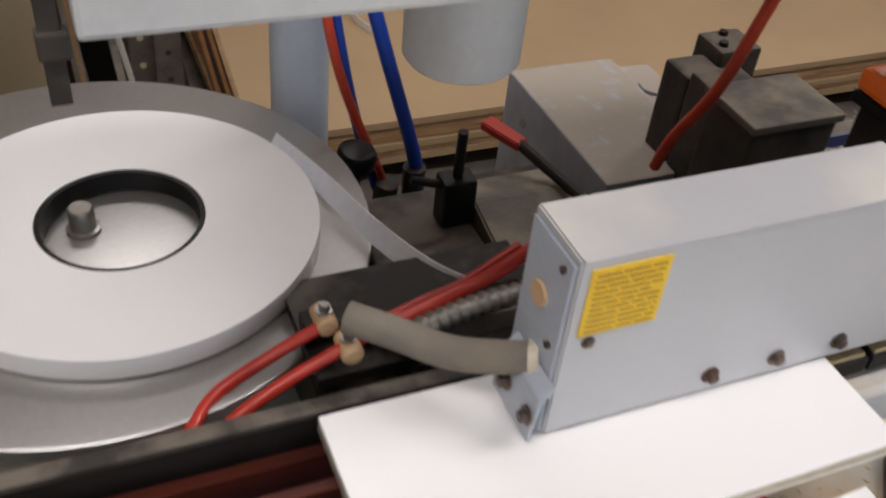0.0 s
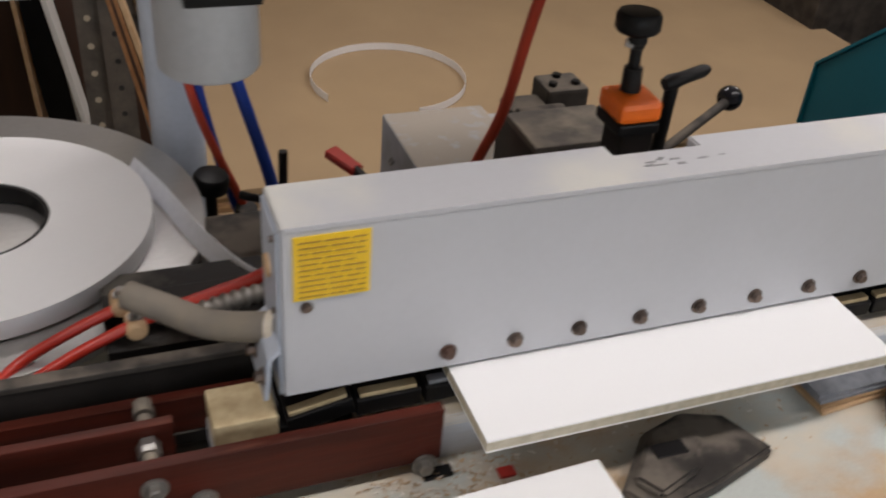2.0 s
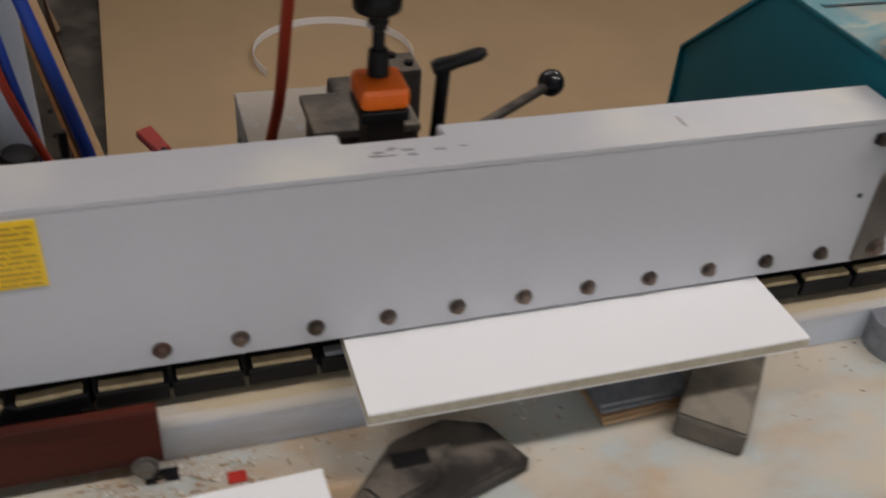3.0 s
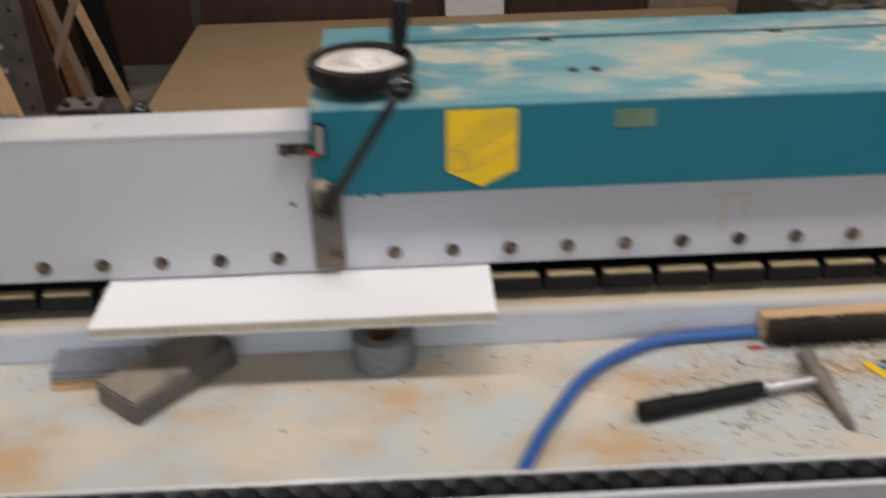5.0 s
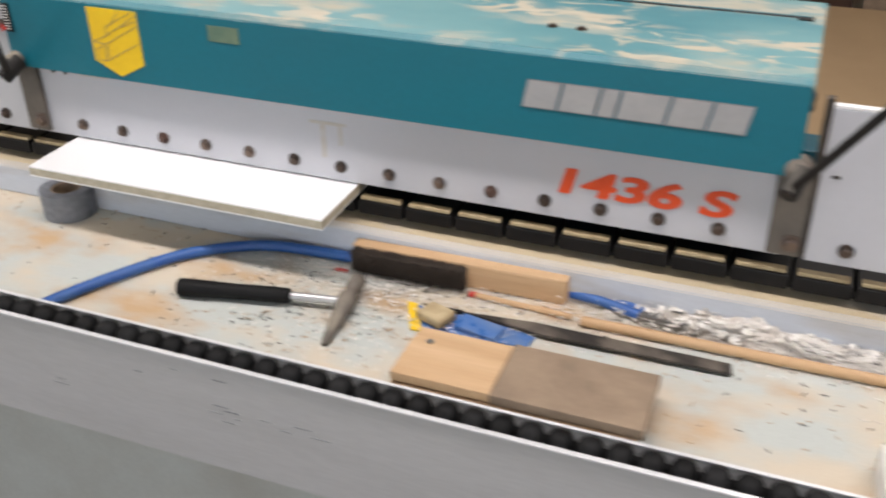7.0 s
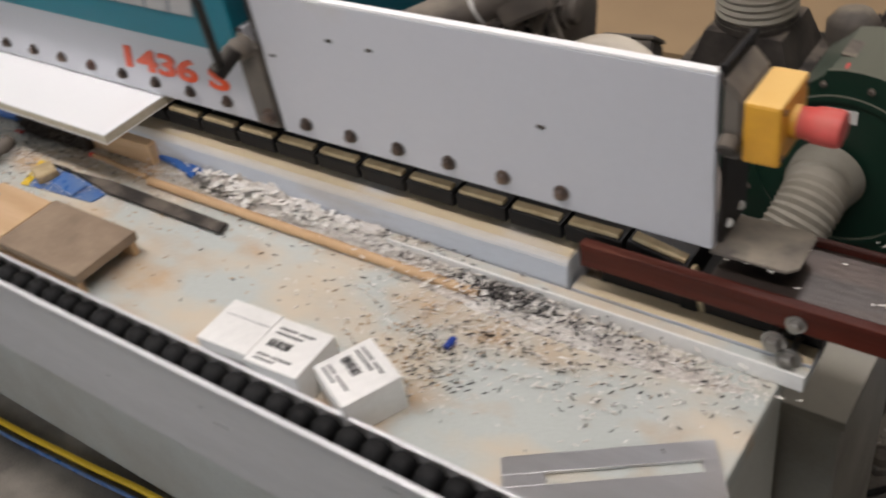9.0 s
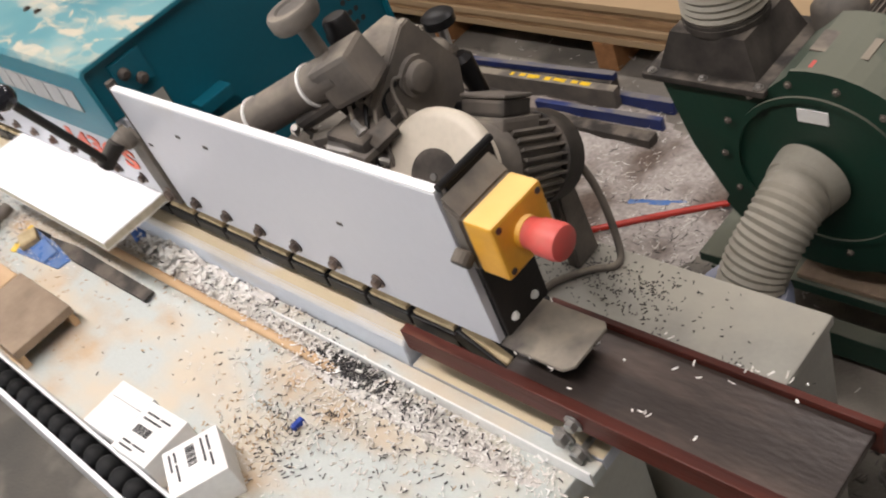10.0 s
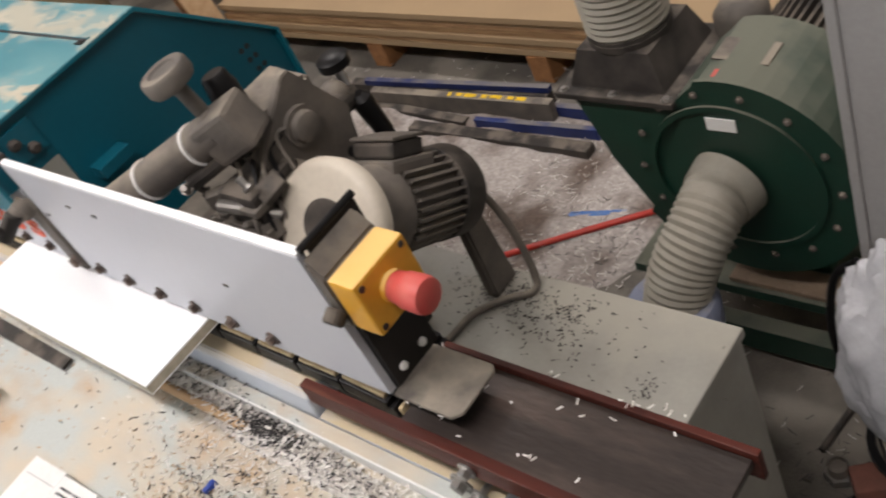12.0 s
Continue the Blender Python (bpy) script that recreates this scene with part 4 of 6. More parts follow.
part("shell", lathe(bmesh.new(), (-1.088, 0.2, 1.260), (0, 0, 1), [(0, 0.040), (0.003, 0.048), (0.008, 0.052), (0.16, 0.052)], 40), "hood", pot, smooth=True)
part("slot", boxes((-1.115, -1.04, 0.145, 0.16, 1.345, 1.362), bevel=0.003), "black", pot, "black slot handle")
for nm, mm, pts, r in (("blue_cable", "bluecable", [(-1.10, 0.66, 1.52), (-1.05, 0.66, 1.25), (-1.0, 0.63, 1.05), (-0.957, 0.59, 0.88), (-0.95, 0.57, 0.80)], 0.0105),
                       ("blue_cable", "bluecable", [(-1.12, 0.68, 1.52), (-1.085, 0.66, 1.25), (-1.05, 0.63, 1.0), (-1.02, 0.60, 0.86), (-1.0, 0.59, 0.80)], 0.008),
                       ("orange_cable", "redcable", [(-1.13, 0.66, 1.52), (-1.10, 0.645, 1.25), (-1.065, 0.62, 1.02), (-1.01, 0.59, 0.86), (-0.99, 0.58, 0.80)], 0.007)):
    solo(nm, tube(pts, r, 10), mm, {"blue_cable": "thick blue cable hanging to the glue unit", "orange_cable": "red-orange cable hanging beside the post"}[nm], "cable", "hanging cables", smooth=True)
rc = solo("red_cable", tube([(-0.718, 0.35, 0.975), (-0.714, 0.335, 1.03), (-0.705, 0.29, 1.13), (-0.694, 0.252, 1.29), (-0.67, 0.2, 1.5)], 0.0075, 12), "redcable", "dark red cable running up to the boom", "cable", smooth=True)

# ---- glue and trimming units behind the beam ----
unit = thing("glue_unit", (-0.9, 0.4, 0.6), "dark grimy glue unit behind the beam", "machine unit")
part("base", boxes((-1.2, -0.3, 0.13, 0.62, 0.70, 0.80), bevel=0.006), "grimy", unit)
part("block", boxes((-1.10, -0.955, 0.30, 0.47, 0.80, 0.905), bevel=0.004), "grimy", unit)
part("slope", prism([(0.26, 0.80), (0.26, 0.90), (0.40, 0.93), (0.48, 0.90), (0.48, 0.80)], -0.95, -0.80, 0.003), "grimy2", unit)
part("plug", cyl((-1.005, 0.585, 0.76), (-1.0, 0.575, 0.845), 0.018, seg=14), "grimy", unit)
part("plug", cyl((-0.957, 0.58, 0.76), (-0.957, 0.58, 0.86), 0.017, seg=14), "grimy", unit)
part("stop_rod", cyl((-0.977, 0.402, 0.80), (-0.974, 0.402, 1.038), 0.0065, seg=12), "black", unit)
part("stop_block", boxes((-0.997, -0.953, 0.385, 0.42, 0.90, 0.972), bevel=0.004), "black", unit)
part("stop_arm", cyl((-1.035, 0.41, 0.972), (-0.985, 0.403, 0.958), 0.006, seg=10), "black", unit)
part("base_leg", boxes((-1.0, -0.4, 0.2, 0.55, 0.0, 0.70), bevel=0.006), "bedside", unit)
kn = thing("clamping_screw", (-1.056, 0.56, 0.86), "black ribbed clamping knob on a spindle", "knob")
part("spindle", cyl((-1.056, 0.56, 0.80), (-1.056, 0.56, 0.91), 0.009, seg=12), "blackiron", kn)
part("grip", lathe(bmesh.new(), (-1.056, 0.56, 0.893), (0.1, -0.1, 1), [(0, 0.018), (0.004, 0.027), (0.024, 0.028), (0.030, 0.024), (0.032, 0.012)], 18), "black", kn, smooth=True)
gb = thing("grey_housing", (-0.58, 0.68, 0.72), "blue-grey metal housing with a dusty top", "housing")
part("body", boxes((-0.715, -0.52, 0.44, 0.775, 0.66, 0.88), bevel=0.004), "bluegrey", gb)
part("side_box", boxes((-0.519, -0.45, 0.55, 0.76, 0.66, 0.868), bevel=0.004), "bluegrey", gb)
part("cap", cyl((-0.485, 0.68, 0.868), (-0.485, 0.68, 0.874), 0.026, seg=20), "bluegrey", gb)
part("hook", tube([(-0.7175, 0.70, 0.83), (-0.722, 0.70, 0.822), (-0.722, 0.69, 0.822), (-0.7175, 0.69, 0.83)], 0.002, 8), "steel", gb)
part("plinth", boxes((-0.70, -0.46, 0.46, 0.76, 0.0, 0.66), bevel=0.006), "bedside", gb)
tag = thing("shutoff_lever", (-0.86, 0.47, 0.95), "red plastic lever handle on a dark arm", "lever")
part("grip", prism([(-0.885, 0.53), (-0.862, 0.545), (-0.838, 0.475), (-0.858, 0.465)], 0.945, 0.958, 0.002, axis="z"), "red", tag)
part("arm", cyl((-0.85, 0.475, 0.951), (-0.80, 0.32, 0.93), 0.008, seg=12), "blackiron", tag)
part("arm_foot", cyl((-0.80, 0.32, 0.78), (-0.80, 0.32, 0.936), 0.012, seg=12), "blackiron", tag)

head = thing("trim_head", (-0.52, 0.35, 0.8), "black iron trimming head with a dusty flat top", "machine unit")
part("block", boxes((-0.665, -0.538, 0.254, 0.346, 0.80, 1.078), bevel=0.004), "grimy", head)
part("top_plate", boxes((-0.672, -0.534, 0.248, 0.352, 1.0785, 1.090), bevel=0.003), "grimy2", head, "dusty brown-grey top plate")
part("rear_cap", boxes((-0.530, -0.458, 0.495, 0.56, 0.80, 1.040), bevel=0.006), "grimy", head)
part("rear_cap", boxes((-0.60, -0.535, 0.47, 0.53, 0.80, 1.022), bevel=0.006), "grimy", head)
part("link_block", boxes((-0.60, -0.52, 0.353, 0.468, 0.80, 1.035), bevel=0.005), "grimy", head)
for px, py in ((-0.515, 0.515), (-0.475, 0.515), (-0.495, 0.545)):
    part("cap_screw", cyl((px, py, 1.040), (px, py, 1.046), 0.007, seg=12), "black", head)
adj = thing("height_counter", (-0.62, 0.13, 0.98), "orange position counter with a black knob on top", "counter")
part("carrier", boxes((-0.640, -0.598, 0.105, 0.150, 1.05, 1.186), bevel=0.003), "blackiron", adj)
part("column", cyl((-0.62, 0.13, 0.90), (-0.62, 0.13, 1.06), 0.02, seg=16), "blackiron", adj)
part("counter_body", boxes((-0.648, -0.594, 0.102, 0.160, 1.180, 1.194), bevel=0.003), "black", adj)
part("counter_shell", boxes((-0.648, -0.594, 0.102, 0.160, 1.1945, 1.220), bevel=0.007), "orange", adj, "orange plastic counter housing")
part("window", boxes((-0.598, -0.5945, 0.118, 0.14, 1.203, 1.216), bevel=0.001), "inkgrey", adj)
part("spindle", lathe(bmesh.new(), (-0.622, 0.136, 1.222), (0, 0.06, 1), [(0, 0.012), (0.028, 0.011), (0.029, 0.007), (0.050, 0.007), (0.051, 0.009), (0.056, 0.009), (0.057, 0.011), (0.066, 0.011)], 16), "black", adj, smooth=True)
part("collar", cyl((-0.624, 0.1426, 1.2735), (-0.624, 0.1430, 1.280), 0.0100, seg=16), "alu", adj, "bright collar")
part("knob", lathe(bmesh.new(), (-0.623, 0.143, 1.286), (0, 0.06, 1), [(0, 0.012), (0.005, 0.023), (0.009, 0.026), (0.023, 0.026), (0.028, 0.023), (0.029, 0.016)], 28), "black", adj, smooth=True)
lv = thing("clamping_lever", (-0.54, 0.17, 1.0), "black adjustable clamping handle", "handle")
part("stem", cyl((-0.545, 0.172, 0.95), (-0.533, 0.18, 1.205), 0.0085, seg=14), "black", lv, smooth=True)
part("arm", lathe(bmesh.new(), (-0.538, 0.18, 1.203), (0.048, 0.004, 0.010), [(-0.008, 0.008), (0, 0.0105), (0.02, 0.0085), (0.05, 0.0085), (0.058, 0.005)], 14), "black", lv, smooth=True)
lv = thing("ball_lever", (-0.5, 0.2, 1.0), "steel lever with a glossy black ball", "lever")
part("hub", ball((-0.525, 0.215, 1.065), 0.0165), "grimy", lv, smooth=True)
part("rod", cyl((-0.525, 0.215, 1.065), (-0.33, 0.315, 1.095), 0.007, seg=14), "grimy", lv, smooth=True)
part("ball_knob", ball((-0.328, 0.318, 1.095), 0.019), "blackgloss", lv, "glossy black ball", smooth=True)
part("shaft", cyl((-0.525, 0.215, 0.93), (-0.525, 0.215, 1.06), 0.010, seg=12), "grimy", lv)
part("block", boxes((-0.60, -0.46, 0.17, 0.245, 0.80, 0.935), bevel=0.004), "grimy2", lv)

# ---- units behind the guard plate ----
tr = thing("trimming_unit", (1.48, 0.2, 0.83), "dusty grey iron trimming unit with handwheels", "machine unit")
part("tube", cyl((1.325, 0.060, 1.077), (1.535, 0.161, 1.162), 0.0275, seg=28, bevel=0.004), "grimy2", tr, "dark tube with cable ties", smooth=True)
for f in (0.25, 0.72):
    c = Vector((1.345, 0.070, 1.085)).lerp(Vector((1.545, 0.165, 1.166)), f)
    part("cable_tie", ring(bmesh.new(), c, (0.20, 0.095, 0.081), 0.0273, 0.0300, 0.004, 28), "card", tr, "white cable tie")
part("tube_clamp", box(bmesh.new(), -0.034, 0.034, -0.030, 0.030, -0.031, 0.031, 0.008, Matrix.Translation((1.538, 0.166, 1.156)) @ pose(0, 0, 0, 0, -20, 25)), "grimy2", tr, "cast clamp round the tube end")
part("wheel_stem", cyl((1.51, 0.16, 1.18), (1.506, 0.152, 1.235), 0.010, seg=14), "grimy2", tr, smooth=True)
part("hand_knob", lathe(bmesh.new(), (1.508, 0.151, 1.228), (-0.12, -0.1, 1), [(0, 0.016), (0.004, 0.030), (0.010, 0.033), (0.024, 0.033), (0.028, 0.030), (0.028, 0.020), (0.025, 0.018)], 28), "grimy2", tr, smooth=True)
part("cap", lathe(bmesh.new(), (1.505, 0.205, 1.139), (-0.12, 0.0, 1), [(0, 0.021), (0.045, 0.021), (0.050, 0.019), (0.062, 0.018), (0.066, 0.015)], 22), "black", tr, "dark cap with a worn top", smooth=True)
part("bracket", prism([(1.47, 1.045), (1.47, 1.148), (1.50, 1.142), (1.544, 1.138), (1.544, 1.035), (1.60, 0.96), (1.53, 0.96)], 0.195, 0.30, 0.006, axis="y"), "grimy2", tr)
part("cover_plate", prism([(0.165, 1.0), (0.165, 1.10), (0.250, 1.168), (0.265, 1.170), (0.32, 1.07), (0.30, 0.98)], 1.545, 1.56, 0.002), "grimy2", tr)
part("boss", lathe(bmesh.new(), (1.56, 0.240, 1.10), (1, 0, 0), [(0, 0.028), (0.008, 0.028), (0.008, 0.022), (0.018, 0.020), (0.020, 0.016)], 22), "grimy2", tr, smooth=True)
part("motor_block", boxes((1.50, 1.575, 0.115, 0.20, 0.985, 1.085), bevel=0.006), "grimy", tr)
for i in range(3):
    part("rib", boxes((1.494, 1.58, 0.108, 0.21, 0.99 + 0.035 * i, 1.0 + 0.035 * i), bevel=0.002), "grimy2", tr)
part("link", cyl((1.47, 0.11, 1.10), (1.56, 0.17, 1.14), 0.012, seg=12), "grimy", tr)
part("link", cyl((1.52, 0.10, 1.08), (1.58, 0.14, 1.04), 0.009, seg=12), "steel", tr)
part("base", boxes((1.35, 1.535, 0.11, 0.28, 0.661, 0.985), bevel=0.005), "grimy", tr)
rs = random.Random(17)
for k in range(16):
    c = Vector((rs.uniform(1.47, 1.60), rs.uniform(0.085, 0.20), rs.uniform(0.99, 1.10)))
    w = Vector((rs.uniform(0.008, 0.02), rs.uniform(0.006, 0.016), rs.uniform(0.006, 0.018)))
    part("clamp_block", box(bmesh.new(), -w.x, w.x, -w.y, w.y, -w.z, w.z, 0.002, Matrix.Translation(c) @ pose(0, 0, 0, rs.uniform(-25, 25), rs.uniform(-20, 20), rs.uniform(0, 90))), "grimy" if k % 3 else "grimy2", tr)
for k in range(8):
    c = Vector((rs.uniform(1.47, 1.59), rs.uniform(0.08, 0.15), rs.uniform(1.00, 1.10)))
    d = Vector((rs.uniform(-1, 1), rs.uniform(-1, 0.2), rs.uniform(-0.3, 1))).normalized()
    part("bolt", hexbolt(c, d, 0.0055, 0.02), "steel" if k % 2 else "grimy2", tr)
for k in range(5):
    y0 = 0.10 + 0.02 * k
    part("wire", tube([(1.53 + 0.01 * k, y0 + 0.05, 1.11), (1.56, y0 + 0.02, 1.07 + 0.01 * k), (1.57 + 0.008 * k, y0, 1.03), (1.55, y0 + 0.01, 0.985)], 0.0032, 8, n=5), "black" if k % 2 else "grimy2", tr, smooth=True)
for k in range(4):
    part("cover_screw", cyl((1.56, 0.20 + 0.035 * (k % 2) + 0.02 * (k // 2), 1.045 + 0.05 * (k // 2)), (1.565, 0.20 + 0.035 * (k % 2) + 0.02 * (k // 2), 1.045 + 0.05 * (k // 2)), 0.006, seg=12), "grimy", tr)
part("rear_arm", cyl((1.50, 0.27, 1.05), (1.40, 0.43, 0.975), 0.020, seg=16), "grimy", tr)
part("rear_ball", ball((1.412, 0.40, 1.003), 0.024), "grimy2", tr, smooth=True)
part("rear_grip", lathe(bmesh.new(), (1.43, 0.425, 0.988), (0.1, 0.1, -1), [(0, 0.010), (0.01, 0.018), (0.08, 0.015), (0.11, 0.010)], 16), "black", tr, smooth=True)
part("rear_stem", cyl((1.398, 0.435, 0.972), (1.394, 0.44, 1.028), 0.008, seg=12), "alu", tr)
part("rear_knob", lathe(bmesh.new(), (1.393, 0.44, 1.022), (0, 0, 1), [(0, 0.014), (0.005, 0.026), (0.02, 0.027), (0.025, 0.020)], 24), "black", tr, smooth=True)

mo = thing("buffing_motor", (1.61, 0.36, 0.661), "dusty grey electric motor with a cream buffing disc", "motor")
ax = Vector((0.164, -0.812, 0.560)).normalized()
dc = Vector((1.650, 0.150, 1.026))
part("disc", lathe(bmesh.new(), dc - ax * 0.026, ax, [(0, 0.074), (0.003, 0.083), (0.018, 0.086), (0.026, 0.082), (0.030, 0.073), (0.030, 0.034)], 56), "cream", mo, "cream buffing disc", smooth=True)
part("disc_centre", lathe(bmesh.new(), dc + ax * 0.0042, ax, [(0, 0.036), (0.0015, 0.036), (0.002, 0.030)], 32), "grimy", mo, "dark disc centre")
part("disc_screw", cyl(dc + ax * 0.006, dc + ax * 0.0085, 0.005, seg=10), "steel", mo)
part("flange", lathe(bmesh.new(), dc - ax * 0.026, -ax, [(0, 0.035), (0.002, 0.052), (0.03, 0.056), (0.045, 0.062), (0.075, 0.064), (0.08, 0.055)], 40), "grimy2", mo, "cast end shield", smooth=True)
motor_body = part("body", cyl(dc - ax * 0.225, dc - ax * 0.10, 0.057, seg=36), "grimy2", mo, smooth=True)
fa, fb, fd = frame_of(-ax)
for i in range(30):
    a = 2 * math.pi * i / 30
    rad = fa * math.cos(a) + fb * math.sin(a)
    if rad.z > 0.80:
        continue
    o = dc - ax * 0.108 + rad * 0.059
    mm = Matrix((fd.cross(rad), rad, fd)).transposed().to_4x4()
    part("fin", box(bmesh.new(), -0.0022, 0.0022, -0.006, 0.008, 0.0, 0.112, 0.0, Matrix.Translation(o) @ mm), "grimy2", motor_body)
part("fan_cover", lathe(bmesh.new(), dc - ax * 0.218, -ax, [(0, 0.066), (0.002, 0.069), (0.045, 0.069), (0.058, 0.062), (0.062, 0.03)], 40), "grimy", mo, "dark fan cover", smooth=True)
bup = (Vector((0, 0, 1)) - ax * ax.z).normalized()
bx = Matrix.Translation(dc - ax * 0.135) @ Matrix((bup.cross(ax).normalized(), ax * -1, bup)).transposed().to_4x4()
part("terminal_seat", box(bmesh.new(), -0.040, 0.040, -0.045, 0.050, 0.045, 0.067, 0.006, bx), "grimy2", mo)
part("terminal_box", box(bmesh.new(), -0.034, 0.034, -0.034, 0.034, 0.067, 0.090, 0.005, bx), "grimy", mo, "dark terminal box")
part("terminal_lid", box(bmesh.new(), -0.036, 0.036, -0.036, 0.036, 0.0905, 0.097, 0.004, bx), "grimy2", mo)
part("cable_gland", cyl(bx @ Vector((-0.036, 0, 0.078)), bx @ Vector((-0.062, 0, 0.074)), 0.009, seg=14), "black", mo, smooth=True)
part("bracket", prism([(0.345, 0.661), (0.402, 0.661), (0.390, 0.84), (0.352, 0.90)], 1.600, 1.624, 0.004), "grimy2", mo, "dust-coated steel bracket")
solo("motor_cable", tube([(1.625, 0.39, 0.89), (1.655, 0.40, 0.80), (1.672, 0.395, 0.70), (1.678, 0.375, 0.668), (1.640, 0.345, 0.667), (1.605, 0.302, 0.667), (1.597, 0.25, 0.667), (1.585, 0.20, 0.668), (1.58, 0.15, 0.668)], 0.006, 10), "grimy2", "grey motor cable lying on the cabinet", "cable", smooth=True)

# ---- grey box under the outfeed ----
gx = thing("grey_cabinet", (1.75, 0.28, 0.0), "grey-green steel cabinet beside the outfeed", "cabinet")
part("top", boxes((1.34, 2.005, 0.10, 0.413, 0.642, 0.660), bevel=0.003), "greybox", gx, "grey top sprinkled with black shavings")
part("body", boxes((1.345, 2.000, 0.105, 0.408, 0.0, 0.642), bevel=0.003), "greybox", gx)

# ---- dust extraction blower ----
bl = thing("extraction_blower", (1.78, 0.95, 0.0), "dark green extraction blower with ribbed hoses", "blower")
bc = Vector((1.80, 0.80, 0.566))
shell = [(bc.x - 0.305, 0.715), (bc.x - 0.10, 0.715)] + [(bc.x + r * math.cos(math.radians(a)), bc.z + r * math.sin(math.radians(a))) for a, r in [(100 - 8 * i, 0.208 + 0.0009 * i) for i in range(32)]] + [(bc.x - 0.262, bc.z + 0.0)]
volute = part("volute", prism(shell, 0.80, 0.985, axis="y"), "green", bl, "dark green volute casing")
part("front_rim", prism([(bc.x + (x - bc.x) * 1.035, bc.z + (z - bc.z) * 1.035) for x, z in shell[2:-1]], 0.793, 0.7995, axis="y"), "green", bl)
part("face_ring", ring(bmesh.new(), (bc.x, 0.7925, bc.z), (0, -1, 0), 0.155, 0.166, 0.006, 64), "green", volute, "pressed ring on the face", smooth=True)
for i in range(14):
    a = 2 * math.pi * i / 14
    part("bolt", hexbolt((bc.x + 0.188 * math.cos(a), 0.7925, bc.z + 0.188 * math.sin(a)), (0, -1, 0), 0.005, 0.006), "grimy2", volute)
part("name_plate", boxes((bc.x - 0.03, bc.x + 0.025, 0.7895, 0.7925, bc.z + 0.112, bc.z + 0.138)), "card", volute, "small blank white plate")
part("red_label", box(bmesh.new(), -0.03, 0.03, 0.815, 0.835, 0.2045, 0.2075, 0.0, Matrix.Translation((bc.x, 0, bc.z)) @ pose(0, 0, 0, 0, 4, 0)), "mushroom", volute, "small faded red label")
part("rating_plate", box(bmesh.new(), -0.05, 0.05, 0.86, 0.92, 0.2045, 0.2075, 0.0, Matrix.Translation((bc.x, 0, bc.z)) @ pose(0, 0, 0, 0, 4, 0)), "grimy2", volute, "grey rating plate")
part("inlet", lathe(bmesh.new(), (bc.x - 0.015, 0.7925, bc.z - 0.01), (-0.15, -1, -0.1), [(0, 0.074), (0.045, 0.067), (0.047, 0.060)], 32), "duct", bl, "short inlet spigot", smooth=True)
part("outlet_flange", boxes((1.465, 1.715, 0.785, 1.02, 0.7155, 0.729), bevel=0.003), "grimy", bl, "black square outlet flange")
bm = bmesh.new()
a0 = [bm.verts.new(v) for v in ((1.49, 0.81, 0.729), (1.69, 0.81, 0.729), (1.69, 0.995, 0.729), (1.49, 0.995, 0.729))]
a1 = [bm.verts.new(v) for v in ((1.515, 0.828, 0.80), (1.665, 0.828, 0.80), (1.665, 0.975, 0.80), (1.515, 0.975, 0.80))]
for i in range(4):
    bm.faces.new((a0[i], a0[(i + 1) % 4], a1[(i + 1) % 4], a1[i]))
bm.faces.new(a0[::-1]), bm.faces.new(a1)
part("transition", bm, "grimy", bl, "black transition piece")
part("collar", cyl((1.59, 0.90, 0.798), (1.59, 0.90, 0.82), 0.078, seg=32), "grimy", bl)
for fx in (1.482, 1.59, 1.70):
    part("flange_bolt", hexbolt((fx, 0.797, 0.7295), (0, 0, 1), 0.006, 0.006), "steel", bl)
part("outlet_hose", tube([(1.59, 0.90, 0.812), (1.59, 0.90, 0.95), (1.60, 0.91, 1.2), (1.61, 0.95, 1.55), (1.62, 1.0, 2.0)], 0.076, 32, rib=0.0022, pitch=0.014), "duct", bl, "beige ribbed hose going up", smooth=True)
part("inlet_hose", tube([(1.78, 0.765, 0.556), (1.785, 0.72, 0.56), (1.778, 0.670, 0.535), (1.760, 0.625, 0.485), (1.748, 0.595, 0.42), (1.743, 0.588, 0.35)], 0.060, 32, rib=0.0022, pitch=0.013), "duct", bl, "beige ribbed hose bending down", smooth=True)
part("hose_foot", lathe(bmesh.new(), (1.742, 0.588, 0.045), (0, 0, 1), [(0, 0.075), (0.30, 0.075), (0.33, 0.086), (0.380, 0.088), (0.396, 0.080), (0.402, 0.062)], 40), "socket", bl, "blue-grey hose socket", smooth=True)
part("motor", cyl((1.83, 0.985, 0.57), (1.83, 1.27, 0.57), 0.125, seg=32, bevel=0.01), "grimy", bl, smooth=True)
for i in range(24):
    a = math.pi * (0.02 + 0.96 * i / 23)
    c, s = math.cos(a), math.sin(a)
    mm = Matrix.Translation((1.83 + 0.127 * c, 1.03, 0.57 + 0.127 * s)) @ pose(0, 0, 0, 0, -math.degrees(a) + 90, 0)
    part("fin", box(bmesh.new(), -0.003, 0.003, 0.0, 0.2, -0.004, 0.014, 0.0, mm), "grimy", bl)
part("motor_cap", lathe(bmesh.new(), (1.74, 1.02, 0.70), (0, 0, 1), [(0, 0.05), (0.06, 0.05), (0.08, 0.035), (0.085, 0.02)], 24), "grimy2", bl, smooth=True)
part("base_frame", boxes((1.50, 2.0, 0.78, 0.82, 0.075, 0.145), bevel=0.004), "green", bl)
part("base_frame", boxes((1.50, 2.0, 1.13, 1.17, 0.075, 0.145), bevel=0.004), "green", bl)
part("base_plate", boxes((1.50, 2.0, 0.79, 1.17, 0.235, 0.26), bevel=0.003), "green", bl, "green base plate with a wooden board")
